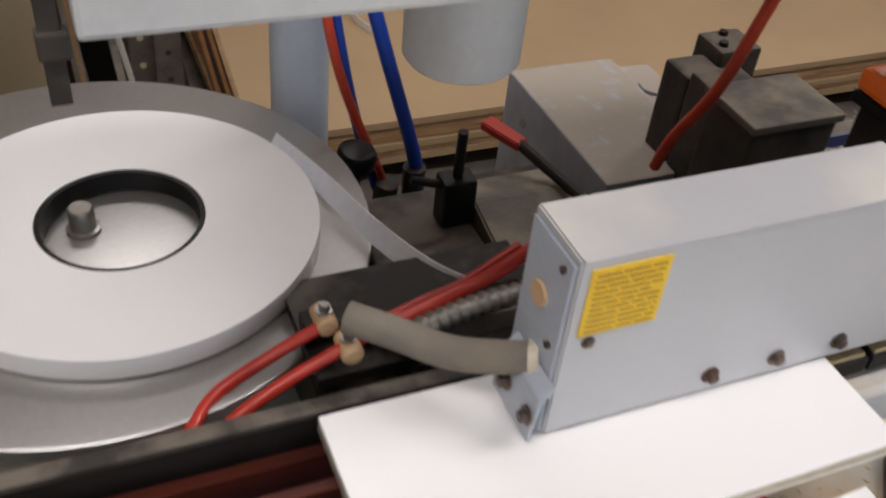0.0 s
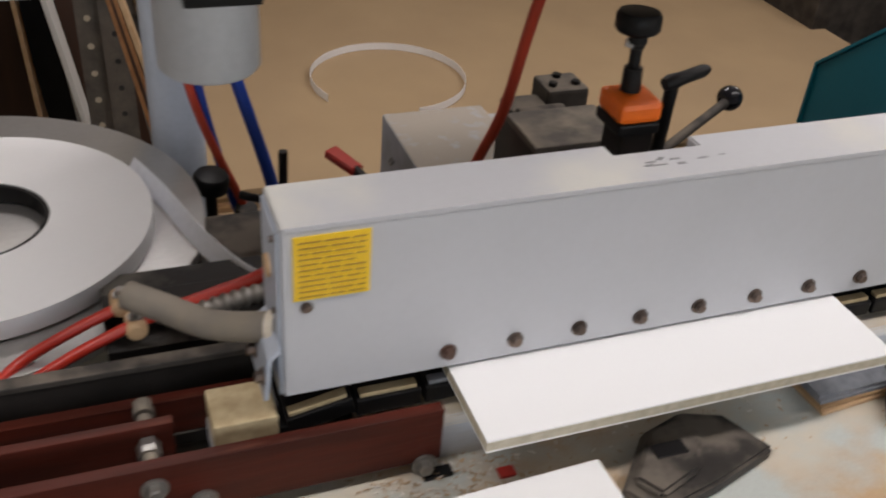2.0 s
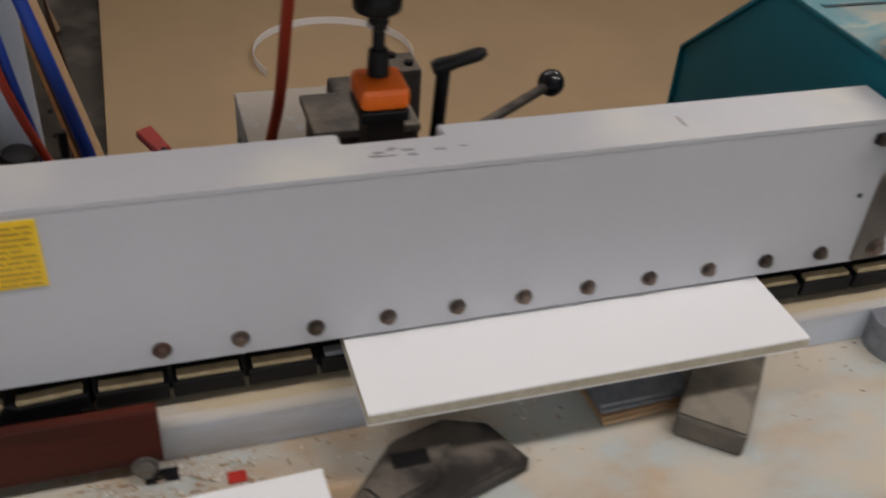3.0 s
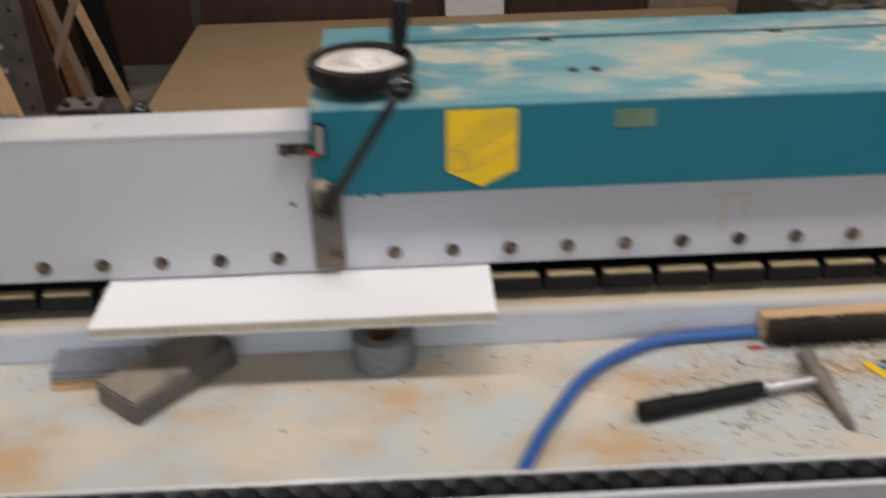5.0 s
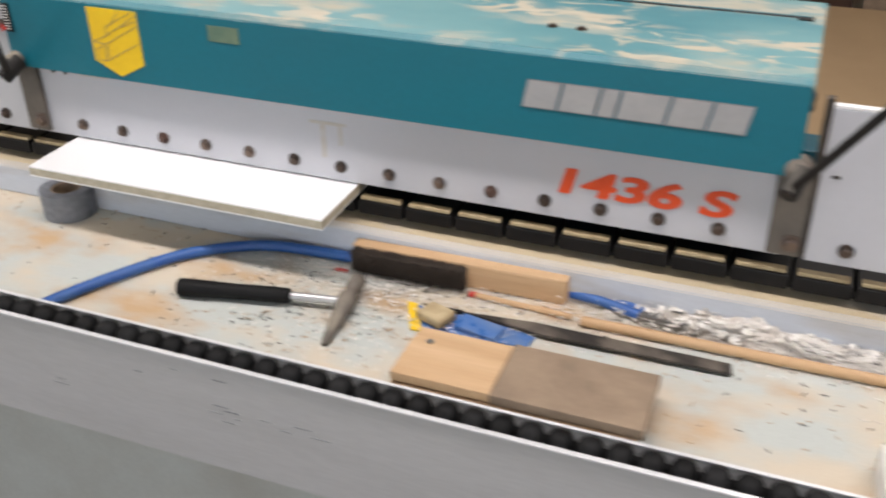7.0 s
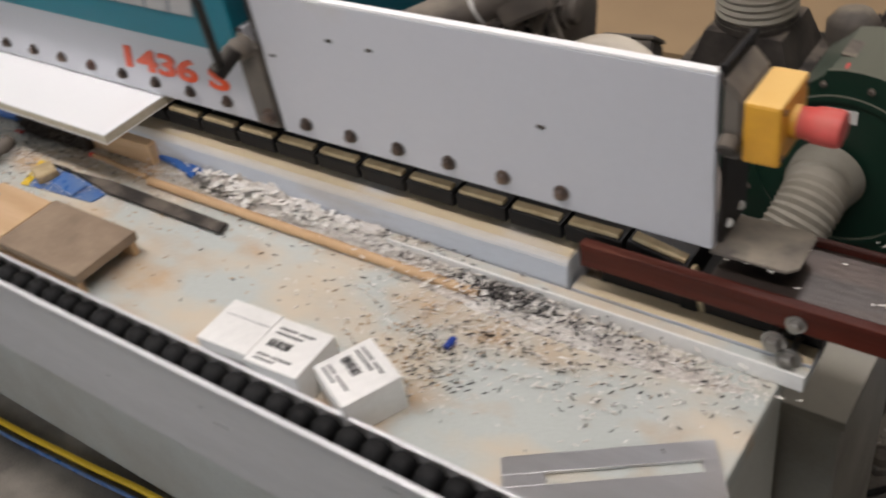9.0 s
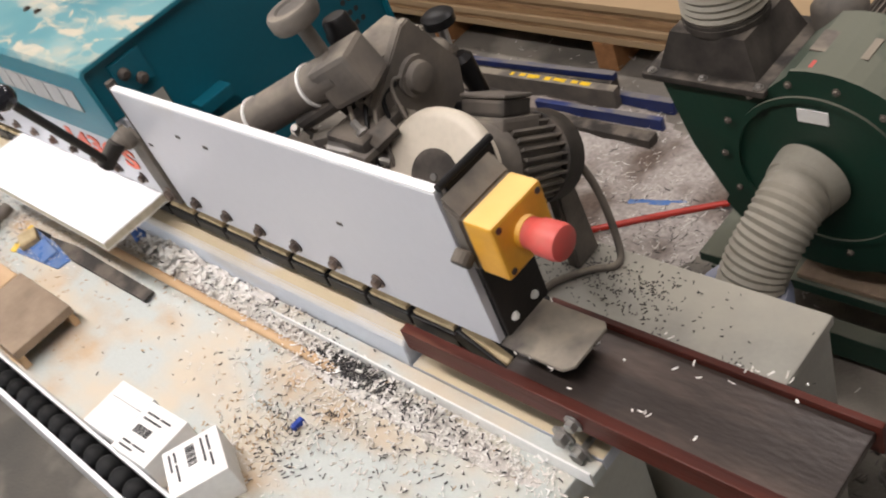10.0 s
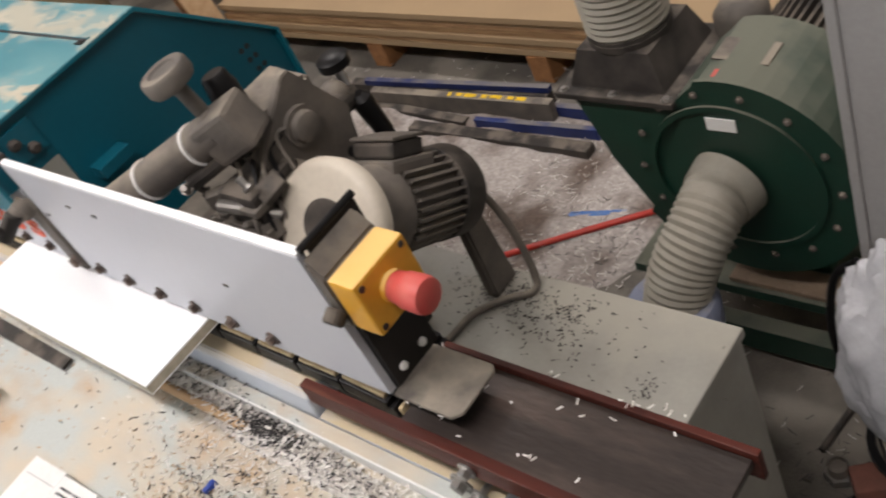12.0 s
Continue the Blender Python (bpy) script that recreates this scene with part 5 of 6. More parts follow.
part("base_board", boxes((1.72, 1.97, 0.80, 0.86, 0.2605, 0.272), bevel=0.002), "woodstain", bl)
for fx in (1.55, 1.96):
    for fy in (0.80, 1.15):
        part("foot", cyl((fx, fy, 0.045), (fx, fy, 0.075), 0.025), "black", bl)
        part("frame_post", boxes((fx - 0.02, fx + 0.02, fy - 0.015, fy + 0.015, 0.145, 0.235)), "green", bl)
part("support", boxes((1.70, 1.90, 0.87, 0.97, 0.2605, 0.40), bevel=0.004), "green", bl)
part("support", boxes((1.74, 1.90, 1.02, 1.16, 0.2605, 0.47), bevel=0.004), "green", bl)

bl.location += Vector((-0.022, 0.022, -0.045))

# ---- bars, cable and rubbish on the floor behind ----
for nm, mm, p0, p1, w, h, zz in (("dark_bar", "grimy", (-0.12, 1.452), (0.74, 1.500), 0.04, 0.05, 0.0), ("blue_bar", "bluesteel", (-0.034, 1.445), (0.745, 1.505), 0.022, 0.022, 0.05),
                                 ("grey_bar", "grimy2", (0.05, 1.392), (0.80, 1.432), 0.032, 0.078, 0.0), ("blue_bar", "bluesteel", (0.54, 1.352), (0.99, 1.378), 0.020, 0.045, 0.0),
                                 ("blue_bar", "bluesteel", (0.77, 1.455), (0.98, 1.462), 0.025, 0.045, 0.0), ("dark_bar", "grimy", (-0.25, 1.385), (0.50, 1.350), 0.035, 0.035, 0.0),
                                 ("dark_bar", "grimy", (0.30, 1.295), (1.0, 1.310), 0.045, 0.035, 0.0)):
    v = Vector((p1[0] - p0[0], p1[1] - p0[1], 0))
    mm2 = Matrix.Translation((p0[0], p0[1], zz)) @ pose(0, 0, 0, 0, 0, math.degrees(math.atan2(v.y, v.x)))
    solo(nm, box(bmesh.new(), 0, v.length, -w / 2, w / 2, 0.0, h, 0.003, mm2), mm, {"blue_bar": "dusty blue painted steel bar on the floor", "dark_bar": "dark dusty steel bar lying on the floor", "grey_bar": "dusty grey steel bar among blue bars"}[nm], "steel bar", "bars on the floor")
for k in range(9):
    wx = 0.40 + 0.034 * k
    solo("paint_mark", box(bmesh.new(), 0.0, 0.012 + 0.012 * (k % 3), -0.009 + 0.003 * (k % 2), 0.008, 0.0785, 0.0795, 0.0, Matrix.Translation((wx, 1.411 + 0.0533 * (wx - 0.40), 0.0)) @ pose(0, 0, 0, 0, 0, 3)), "yellow", "yellow stencilled dash on a grey steel bar", "marking", "yellow dashes on the bar")
solo("red_pipe", tube([(0.93, 0.855, 0.014), (0.99, 0.901, 0.014), (1.13, 1.01, 0.016), (1.277, 1.123, 0.014), (1.42, 1.22, 0.014)], 0.009, 10), "redhose", "thin red hose lying on the dusty floor", "hose", smooth=True)
solo("blue_scrap", box(bmesh.new(), 0, 0.16, -0.010, 0.010, 0.004, 0.010, 0.002, Matrix.Translation((1.066, 1.075, 0.0)) @ pose(0, 0, 0, 0, 0, 17)), "bluecard", "light blue plastic scrap on the floor", "scrap")
solo("yellow_cable", tube([(-0.9, -0.20, 0.010), (-0.3, -0.23, 0.010), (0.10, -0.245, 0.010), (0.45, -0.225, 0.010), (0.75, -0.205, 0.010), (1.3, -0.22, 0.010)], 0.008, 10), "yellow", "yellow cable on the floor under the bed", "cable", smooth=True)
solo("blue_line", tube([(-0.9, -0.225, 0.008), (-0.3, -0.25, 0.008), (0.10, -0.268, 0.008), (0.45, -0.248, 0.008), (0.75, -0.230, 0.008), (1.3, -0.245, 0.008)], 0.005, 10), "bluecard", "thin blue line beside the yellow cable", "cable", smooth=True)
bag = thing("plastic_bag", (2.14, 0.72, 0.0), "crumpled clear plastic dust bag", "bag")
bm = bmesh.new()
bmesh.ops.create_icosphere(bm, subdivisions=5, radius=1.0)
for v in bm.verts:
    n1 = noise.noise(v.co * 2.2) * 0.16 + abs(noise.noise(v.co * 6.0)) * 0.12
    v.co = Vector((2.135 + v.co.x * 0.13 * (1 + n1), 0.655 + v.co.y * 0.085 * (1 + n1), 0.34 + v.co.z * 0.26 * (1 + n1)))
part("film", bm, "bag", bag, smooth=True)
part("ring_band", ring(bmesh.new(), (2.135, 0.655, 0.12), (0, 0, 1), 0.09, 0.105, 0.012, 32), "black", bag)
part("stand", cyl((2.135, 0.655, 0.0), (2.135, 0.655, 0.14), 0.08), "grimy2", bag)
fitting = thing("pipe_fitting", (1.985, 0.595, 0.0), "old steel pipe fitting on the floor", "fitting")
part("nut", lathe(bmesh.new(), (1.985, 0.595, 0.0), (0, 0, 1), [(0, 0.026), (0.002, 0.028), (0.020, 0.028), (0.023, 0.025)], 6), "steel", fitting)
part("socket", lathe(bmesh.new(), (1.985, 0.595, 0.023), (0, 0, 1), [(0, 0.020), (0.022, 0.019), (0.025, 0.014), (0.018, 0.013)], 20), "grimy2", fitting, smooth=True)
solo("steel_rod", cyl((1.957, 0.785, 0.0075), (1.936, 0.632, 0.0075), 0.007, seg=12), "grimy", "thin dark steel rod on the dusty floor", "rod", smooth=True)
solo("brick_piece", box(bmesh.new(), -0.045, 0.045, -0.03, 0.03, 0.0, 0.045, 0.006, Matrix.Translation((2.055, 0.60, 0.0)) @ pose(0, 0, 0, 0, 0, 35)), "brickred", "broken piece of red brick on the floor", "brick")
solo("black_cable", tube([(2.03, 0.70, 0.50), (1.985, 0.705, 0.44), (1.966, 0.70, 0.31), (1.985, 0.69, 0.20), (2.03, 0.67, 0.12), (2.06, 0.62, 0.012), (1.99, 0.52, 0.008), (1.93, 0.50, 0.008)], 0.007, 10), "black", "black cable looping round the dust bag", "cable", smooth=True)
solo("floor_stones", boxes((1.955, 1.985, 0.50, 0.53, 0, 0.018), (2.02, 2.045, 0.515, 0.545, 0, 0.022), (1.925, 1.945, 0.56, 0.575, 0, 0.012), bevel=0.005), "floor", "small lumps of rubble on the floor", "rubble", kind="stuff")
screen = thing("upright_panel", (2.38, 0.777, 0.0), "pale grey upright panel behind the blower", "panel")
part("sheet", boxes((2.022, 2.75, 0.772, 0.782, 0.0, 2.2)), "panelgrey", screen)
part("edge_trim", boxes((2.004, 2.0215, 0.768, 0.786, 0.0, 2.2), bevel=0.003), "panelgrey", screen)

# ---- stack of boards and the back of the workshop ----
st = thing("board_stack", (0.3, 2.6, 0.0), "flat stack of beige fibreboard sheets on battens", "board stack")
for i in range(6):
    jx, jy = rnd.uniform(-0.012, 0.012), rnd.uniform(-0.02, 0.01)
    part("sheet", boxes((-0.985 + jx, 1.75 + jx, 1.62 + jy, 3.80 + jy, 0.10 + 0.023 * i, 0.122 + 0.023 * i), bevel=0.001), "mdf" if i == 5 else ("mdfedge" if i % 2 else "mdf"), st)
for bx in (-0.9, -0.15, 0.6, 1.4):
    part("batten", boxes((bx, bx + 0.08, 1.60, 3.8, 0.0, 0.0995), bevel=0.003), "woodedge", st, "orange-brown wooden batten")
tr2 = thing("tape_offcut", (-0.235, 2.21, 0.24), "loose curl of white edging tape on the boards", "tape")
bm = bmesh.new()
rows = []
for i in range(61):
    a = math.radians(205 - 290 * i / 60)
    p = Vector((-0.235 + 0.27 * math.cos(a), 2.21 + 0.27 * math.sin(a), 0.252))
    nn = Vector((math.cos(a), math.sin(a), 0)) * 0.0008
    rows.append([bm.verts.new(p + nn * s + Vector((0, 0, z))) for s, z in ((-1, -0.013), (1, -0.013), (1, 0.013), (-1, 0.013))])
for a, b in zip(rows, rows[1:]):
    for k in range(4):
        bm.faces.new((a[k], a[(k + 1) % 4], b[(k + 1) % 4], b[k]))
part("strip", bm, "tape", tr2)
BOARD_LABEL = {"wooddark": "dark brown board leaning upright in the rack", "black": "black board added to paint a shaded gap in the rack", "card": "white edged board leaning upright in the rack", "woodedge": "orange-brown wooden board leaning upright", "wood": "pale wooden batten leaning upright", "woodstain": "dusty grey-brown batten leaning upright", "panelgrey": "grey painted upright board in the rack"}


def leaning(bx, by, sideways, back, w, d, h, mm):
    """A board that stands on the floor and leans."""
    m = Matrix.Translation((bx, by, 0.02)) @ pose(0, 0, 0, back, sideways, 0)
    return solo("leaning_board", box(bmesh.new(), -w / 2, w / 2, -d / 2, d / 2, 0.0, h, 0.002, m), mm, BOARD_LABEL[mm], "board", "leaning boards")


# The black rows are added boards that paint shaded gaps between the others.
for row in ((-1.43, 2.02, -3, -4, 0.15, 0.02, 1.8, "wooddark"), (-1.335, 1.95, -3, -4, 0.012, 0.2, 1.7, "wood"), (-1.275, 1.98, -5, -4, 0.075, 0.02, 1.8, "black"), (-1.185, 1.93, -9, -3, 0.014, 0.2, 1.7, "card"),
            (-1.185, 2.06, -6, -3, 0.05, 0.02, 1.7, "wooddark"), (-1.135, 2.10, -4, -3, 0.03, 0.10, 1.6, "wooddark"), (-1.085, 2.06, -8, -3, 0.10, 0.02, 1.5, "wooddark"),
            (-0.985, 1.53, -11, -2, 0.010, 0.12, 1.3, "woodedge"), (-0.970, 1.53, -11.5, -2, 0.009, 0.12, 1.25, "wooddark"), (-0.955, 1.53, -12, -2, 0.010, 0.12, 1.3, "woodedge"), (-0.935, 1.53, -12.5, -2, 0.012, 0.12, 1.35, "wood"),
            (-2.02, 3.1, 0, -4, 0.10, 0.03, 1.6, "panelgrey"), (-1.84, 3.35, -2, -8, 0.24, 0.02, 1.5, "woodedge"), (-1.70, 3.05, 5, -8, 0.035, 0.03, 1.6, "woodstain"), (-1.56, 3.35, -7, -8, 0.08, 0.02, 1.5, "wooddark"), (-1.46, 3.25, -12, -8, 0.07, 0.02, 1.5, "woodedge"),
            (-1.36, 3.40, -8, -8, 0.16, 0.02, 1.4, "black"), (-1.30, 3.0, -16, -6, 0.03, 0.03, 1.4, "woodstain"), (-1.17, 3.05, -19, -6, 0.035, 0.03, 1.3, "wood"), (-1.55, 2.75, 26, -4, 0.03, 0.02, 1.0, "woodstain")):
    leaning(*row)
rk = thing("rack_post", (-1.16, 1.9, 0.0), "perforated grey steel rack post", "rack")
part("angle", boxes((-1.225, -1.165, 1.88, 1.885, 0, 2.2)), "grimy2", rk)
part("angle", boxes((-1.1645, -1.095, 1.86, 1.865, 0, 2.2)), "grimy2", rk)
for i in range(22):
    part("hole", cyl((-1.195, 1.8798, 0.1 + 0.08 * i), (-1.195, 1.8788, 0.1 + 0.08 * i), 0.009, seg=10), "wall", rk)
    part("hole", cyl((-1.13, 1.8598, 0.14 + 0.08 * i), (-1.13, 1.8588, 0.14 + 0.08 * i), 0.008, seg=10), "ink", rk)
solo("beige_column", lathe(bmesh.new(), (-1.66, 1.25, 0.0), (0, 0, 1), [(0, 0.24), (1.05, 0.24), (1.06, 0.243), (1.09, 0.243), (1.10, 0.24), (2.2, 0.24)], 40), "drum", "beige cylindrical dust collector drum", "drum", smooth=True)
for x0, x1, mm, zz, yy in ((-1.0, 0.25, "wooddark", 1.3, 3.95), (0.3, 0.62, "card", 1.1, 4.0), (0.66, 1.35, "wooddark", 1.25, 3.98), (1.4, 2.3, "woodstain", 1.2, 3.96), (2.35, 3.0, "wooddark", 1.3, 3.97), (-2.2, -1.05, "wooddark", 1.5, 3.9)):
    solo("panel_board", box(bmesh.new(), x0, x1, -0.012, 0.012, 0.0, zz, 0.002, Matrix.Translation((0, yy, 0.0)) @ pose(0, 0, 0, -8, 0, 0)), mm, {"wooddark": "dark brown veneered panel leaning on the wall", "card": "white panel leaning on the wall", "woodstain": "dusty brown panel leaning on the wall"}[mm], "panel", "panels along the wall")
solo("side_bench", boxes((1.68, 2.4, 2.35, 3.4, 0.0, 0.55), bevel=0.01), "grimy", "dark bench beside the board stack", "bench")

# ---- things on the bed ----
TOP = 0.8555
b2 = thing("spare_board", (-1.02, -0.3, TOP), "white laminated board lying across the support rail", "board")
m2 = Matrix.Translation((-0.737, -0.118, 0.888)) @ pose(0, 0, 0, 0, 0, 2)
part("face", box(bmesh.new(), -0.52, 0, -0.28, 0, 0.016, 0.018, 0.0, m2), "laminate", b2)
part("core", box(bmesh.new(), -0.52, 0, -0.28, 0, 0.0, 0.016, 0.0, m2), "edge", b2, "raw beige chipboard core")
solo("offcut_block", boxes((-1.0, -0.9, -0.2, -0.15, TOP, 0.8875), bevel=0.002), "wood", "small wooden block under the spare board", "block")

sc = thing("dust_shoe", (-0.62, -0.1, TOP), "black dusty plastic dust shoe", "dust shoe")
part("shell", prism([(-0.715, -0.145), (-0.65, -0.072), (-0.585, -0.052), (-0.535, -0.07), (-0.505, -0.135), (-0.60, -0.165), (-0.69, -0.185)], TOP, TOP + 0.022, 0.004, axis="z"), "grimy", sc)
part("rim", prism([(-0.70, -0.14), (-0.645, -0.08), (-0.60, -0.068), (-0.585, -0.10), (-0.62, -0.15), (-0.68, -0.172)], TOP + 0.0225, TOP + 0.034, 0.005, axis="z"), "grimy", sc, "dusty raised rim")
part("slot", boxes((-0.66, -0.62, -0.125, -0.105, TOP + 0.034, TOP + 0.037), bevel=0.001), "black", sc)

sb = thing("sanding_block", (-0.24, -0.09, TOP), "worn grey-brown sanding block", "sanding block")
part("pad", box(bmesh.new(), -0.085, 0.085, -0.042, 0.042, 0.0, 0.034, 0.006, Matrix.Translation((-0.235, -0.085, TOP)) @ pose(0, 0, 0, 0, 0, 50)), "grimy2", sb)
part("face", box(bmesh.new(), -0.083, 0.083, -0.040, 0.040, 0.0345, 0.038, 0.002, Matrix.Translation((-0.235, -0.085, TOP)) @ pose(0, 0, 0, 0, 0, 50)), "grimy2", sb, "grey worn abrasive face")

ss = thing("sample_stack", (-0.33, -0.06, TOP), "small stack of laminate samples", "samples")
for i, mm in enumerate(("wood", "mdfedge", "padgrey", "padgrey")):
    part("sheet", box(bmesh.new(), -0.062, 0.062, -0.036, 0.036, 0.006 * i, 0.006 * i + 0.0055, 0.0008, Matrix.Translation((-0.335, -0.052 + 0.003 * i, TOP)) @ pose(0, 0, 0, 0, 0, 4 - i)), mm, ss)

tp = thing("tape_roll", (0.058, -0.050, TOP), "grey roll of adhesive tape", "tape roll")
part("roll", ring(bmesh.new(), (0.058, -0.050, TOP), (0, 0, 1), 0.026, 0.044, 0.048, 32), "padgrey", tp, smooth=True)
part("core", ring(bmesh.new(), (0.058, -0.050, TOP), (0, 0, 1), 0.022, 0.0255, 0.046, 32), "woodstain", tp, smooth=True)

ham = thing("hammer", (0.53, -0.18, TOP), "steel hammer with a black rubber grip", "hammer")
h0, h1, h2 = Vector((0.384, -0.206, 0.869)), Vector((0.556, -0.172, 0.871)), Vector((0.642, -0.158, 0.872))
part("grip", lathe(bmesh.new(), h0, h1 - h0, [(0, 0.009), (0.003, 0.0135), (0.03, 0.0135), (0.09, 0.0115), (0.15, 0.0118), (0.172, 0.011), (0.175, 0.008)], 20), "rubber", ham, "black rubber grip", smooth=True)
part("shaft", cyl(h1, h2, 0.0062, seg=14), "alu", ham, "bright steel shaft", smooth=True)
hd = Vector((0.014, -0.14, -0.02)).normalized()
hb = Vector((0.632, -0.107, 0.878))
part("head", lathe(bmesh.new(), hb, hd, [(0, 0.0105), (0.003, 0.0125), (0.022, 0.0125), (0.028, 0.0095), (0.036, 0.0098), (0.042, 0.014), (0.064, 0.014), (0.07, 0.0115), (0.135, 0.006), (0.142, 0.004)], 18), "grimy2", ham, "grey steel head", smooth=True)

solo("blue_hose", tube([(0.222, -0.312, 0.8655), (0.238, -0.275, 0.8655), (0.277, -0.203, 0.8655), (0.342, -0.112, 0.8655), (0.433, -0.054, 0.8655), (0.520, -0.040, 0.8655), (0.592, -0.037, 0.8655)], 0.0087, 14), "blue", "blue rubber hose lying over the bed", "hose", smooth=True)

br = thing("hand_brush", (0.76, -0.04, TOP), "wooden hand brush lying on its side, dark bristles", "brush")
bmx = Matrix.Translation((0.594, -0.040, TOP)) @ pose(0, 0, 0, 0, 0, 1.5)
part("handle", box(bmesh.new(), 0.0, 0.335, -0.008, 0.014, 0.0, 0.042, 0.004, bmx), "wood", br)
rb = random.Random(3)
bm = bmesh.new()
for i in range(1500):
    x, z = rb.uniform(0.004, 0.185), rb.uniform(0.003, 0.040)
    p0 = bmx @ Vector((x, -0.008, z))
    p1 = bmx @ Vector((x + rb.uniform(-0.006, 0.008), -0.008 - rb.uniform(0.018, 0.034), z + rb.uniform(-0.004, 0.006)))
    s = Vector((0.0011, 0, 0.0006))
    u = Vector((0, 0, 0.0012))
    q = [bm.verts.new(p0 + s), bm.verts.new(p0 - s), bm.verts.new(p0 + u)]
    tip = bm.verts.new(p1)
    for a, b in ((0, 1), (1, 2), (2, 0)):
        bm.faces.new((q[a], q[b], tip))
part("bristles", bm, "bristle", br, "tuft of dark worn bristles")
part("bristle_core", box(bmesh.new(), 0.004, 0.185, -0.024, -0.0085, 0.004, 0.038, 0.003, bmx), "bristle", br)

cd = thing("blister_card", (0.81, -0.14, TOP), "torn yellow and blue blister card", "packaging")
part("card", prism([(0.715, -0.112), (0.735, -0.112), (0.86, -0.118), (0.91, -0.130), (0.905, -0.155), (0.80, -0.165), (0.745, -0.170)], TOP, TOP + 0.002, axis="z"), "bluecard", cd)
part("border", prism([(0.712, -0.110), (0.728, -0.111), (0.758, -0.171), (0.742, -0.173)], TOP + 0.002, TOP + 0.0035, axis="z"), "yellow", cd, "yellow card border")
part("blister", box(bmesh.new(), -0.02, 0.025, -0.018, 0.018, 0.0, 0.014, 0.004, Matrix.Translation((0.765, -0.138, TOP + 0.004)) @ pose(0, 0, 0, 0, 0, -20)), "padtop", cd, "dusty beige insert")
part("film", box(bmesh.new(), -0.03, 0.035, -0.016, 0.016, 0.0, 0.008, 0.003, Matrix.Translation((0.83, -0.140, TOP + 0.002)) @ pose(0, 0, 0, 4, 3, -8)), "bluecard", cd)
fl = thing("flat_file", (0.95, -0.12, TOP), "dark flat file, greyed with dust", "file")
part("blade", prism([(0.80, -0.113), (0.90, -0.103), (1.168, -0.105), (1.172, -0.127), (0.92, -0.130)], TOP + 0.003, TOP + 0.008, 0.001, axis="z"), "grimy", fl)
part("tang", prism([(0.735, -0.1125), (0.80, -0.109), (0.805, -0.117)], TOP + 0.003, TOP + 0.007, axis="z"), "black", fl)
pc = thing("pencil", (0.87, -0.066, TOP), "flat pencil with a red end", "pencil")
part("body", cyl((0.80, -0.064, TOP + 0.005), (0.945, -0.070, TOP + 0.005), 0.0045, seg=8), "wood", pc)
part("end", cyl((0.7905, -0.0636, TOP + 0.005), (0.80, -0.064, TOP + 0.005), 0.0047, seg=8), "red", pc)

wd = thing("wood_block", (0.94, -0.26, TOP), "pale hollow wooden block, half stained grey", "block")
part("plank", boxes((0.775, 0.905, -0.314, -0.212, 0.884, 0.898), bevel=0.0015), "wood", wd)
part("plank", boxes((0.9055, 1.092, -0.314, -0.205, 0.882, 0.897), bevel=0.0015), "woodstain", wd, "dusty stained half")
part("side", boxes((0.775, 1.085, -0.314, -0.302, TOP, 0.882), bevel=0.0015), "wood", wd)
part("side", boxes((0.775, 1.085, -0.218, -0.207, TOP, 0.882), bevel=0.0015), "wood", wd)
part("core", boxes((0.78, 0.99, -0.30, -0.22, TOP, 0.878)), "woodstain", wd)
part("nail", cyl((0.80, -0.24, 0.898), (0.80, -0.24, 0.8992), 0.005, seg=10), "steel", wd)

pl = thing("pliers", (1.0, -0.03, TOP), "pliers with blue handles among shavings", "pliers")
part("handle", tube([(0.915, -0.018, TOP + 0.010), (0.97, -0.026, TOP + 0.012), (1.035, -0.042, TOP + 0.011)], 0.0075, 10), "blue", pl, smooth=True)
part("handle", tube([(0.93, -0.004, TOP + 0.010), (0.98, -0.014, TOP + 0.012), (1.04, -0.034, TOP + 0.011)], 0.0075, 10), "blue", pl, smooth=True)
part("jaw", prism([(1.03, -0.028), (1.06, -0.025), (1.105, -0.045), (1.10, -0.056), (1.06, -0.055), (1.03, -0.050)], TOP, TOP + 0.016, 0.003, axis="z"), "steel", pl)

sk = solo("wooden_stick", cyl((0.96, -0.078, TOP + 0.0075), (1.59, -0.074, TOP + 0.0075), 0.0075, seg=12, bevel=0.002), "wood", "long thin round wooden stick", "stick", smooth=True)
solo("washer", ring(bmesh.new(), (0.308, -0.017, TOP), (0, 0, 1), 0.0045, 0.0105, 0.0022, 24), "steel", "small steel washer on the bed", "washer")
solo("red_scrap", boxes((0.572, 0.592, -0.068, -0.060, TOP, TOP + 0.003), bevel=0.001), "red", "small red plastic scrap", "scrap", "red scraps")
solo("red_scrap", boxes((-0.83, -0.81, -0.075, -0.06, TOP, TOP + 0.004), bevel=0.001), "red", "small red plastic scrap", "scrap", "red scraps")
solo("dark_scrap", boxes((-0.915, -0.88, -0.055, -0.04, TOP, TOP + 0.006), bevel=0.001), "black", "short black plastic offcut", "scrap")
solo("blue_bit", boxes((1.601, 1.609, -0.170, -0.151, TOP, TOP + 0.009), bevel=0.002), "bluecable", "tiny blue plastic scrap", "scrap")


def carton(x, y, turn, w, d, h, tilt, label):
    m = Matrix.Translation((x, y, TOP)) @ pose(0, 0, 0, tilt, 0, turn)
    o = thing("small_carton", (x, y, TOP), label, "carton", "small cartons")
    part("box", box(bmesh.new(), -w / 2, w / 2, -d / 2, d / 2, 0, h, 0.0015, m), "card", o)
    return o, m


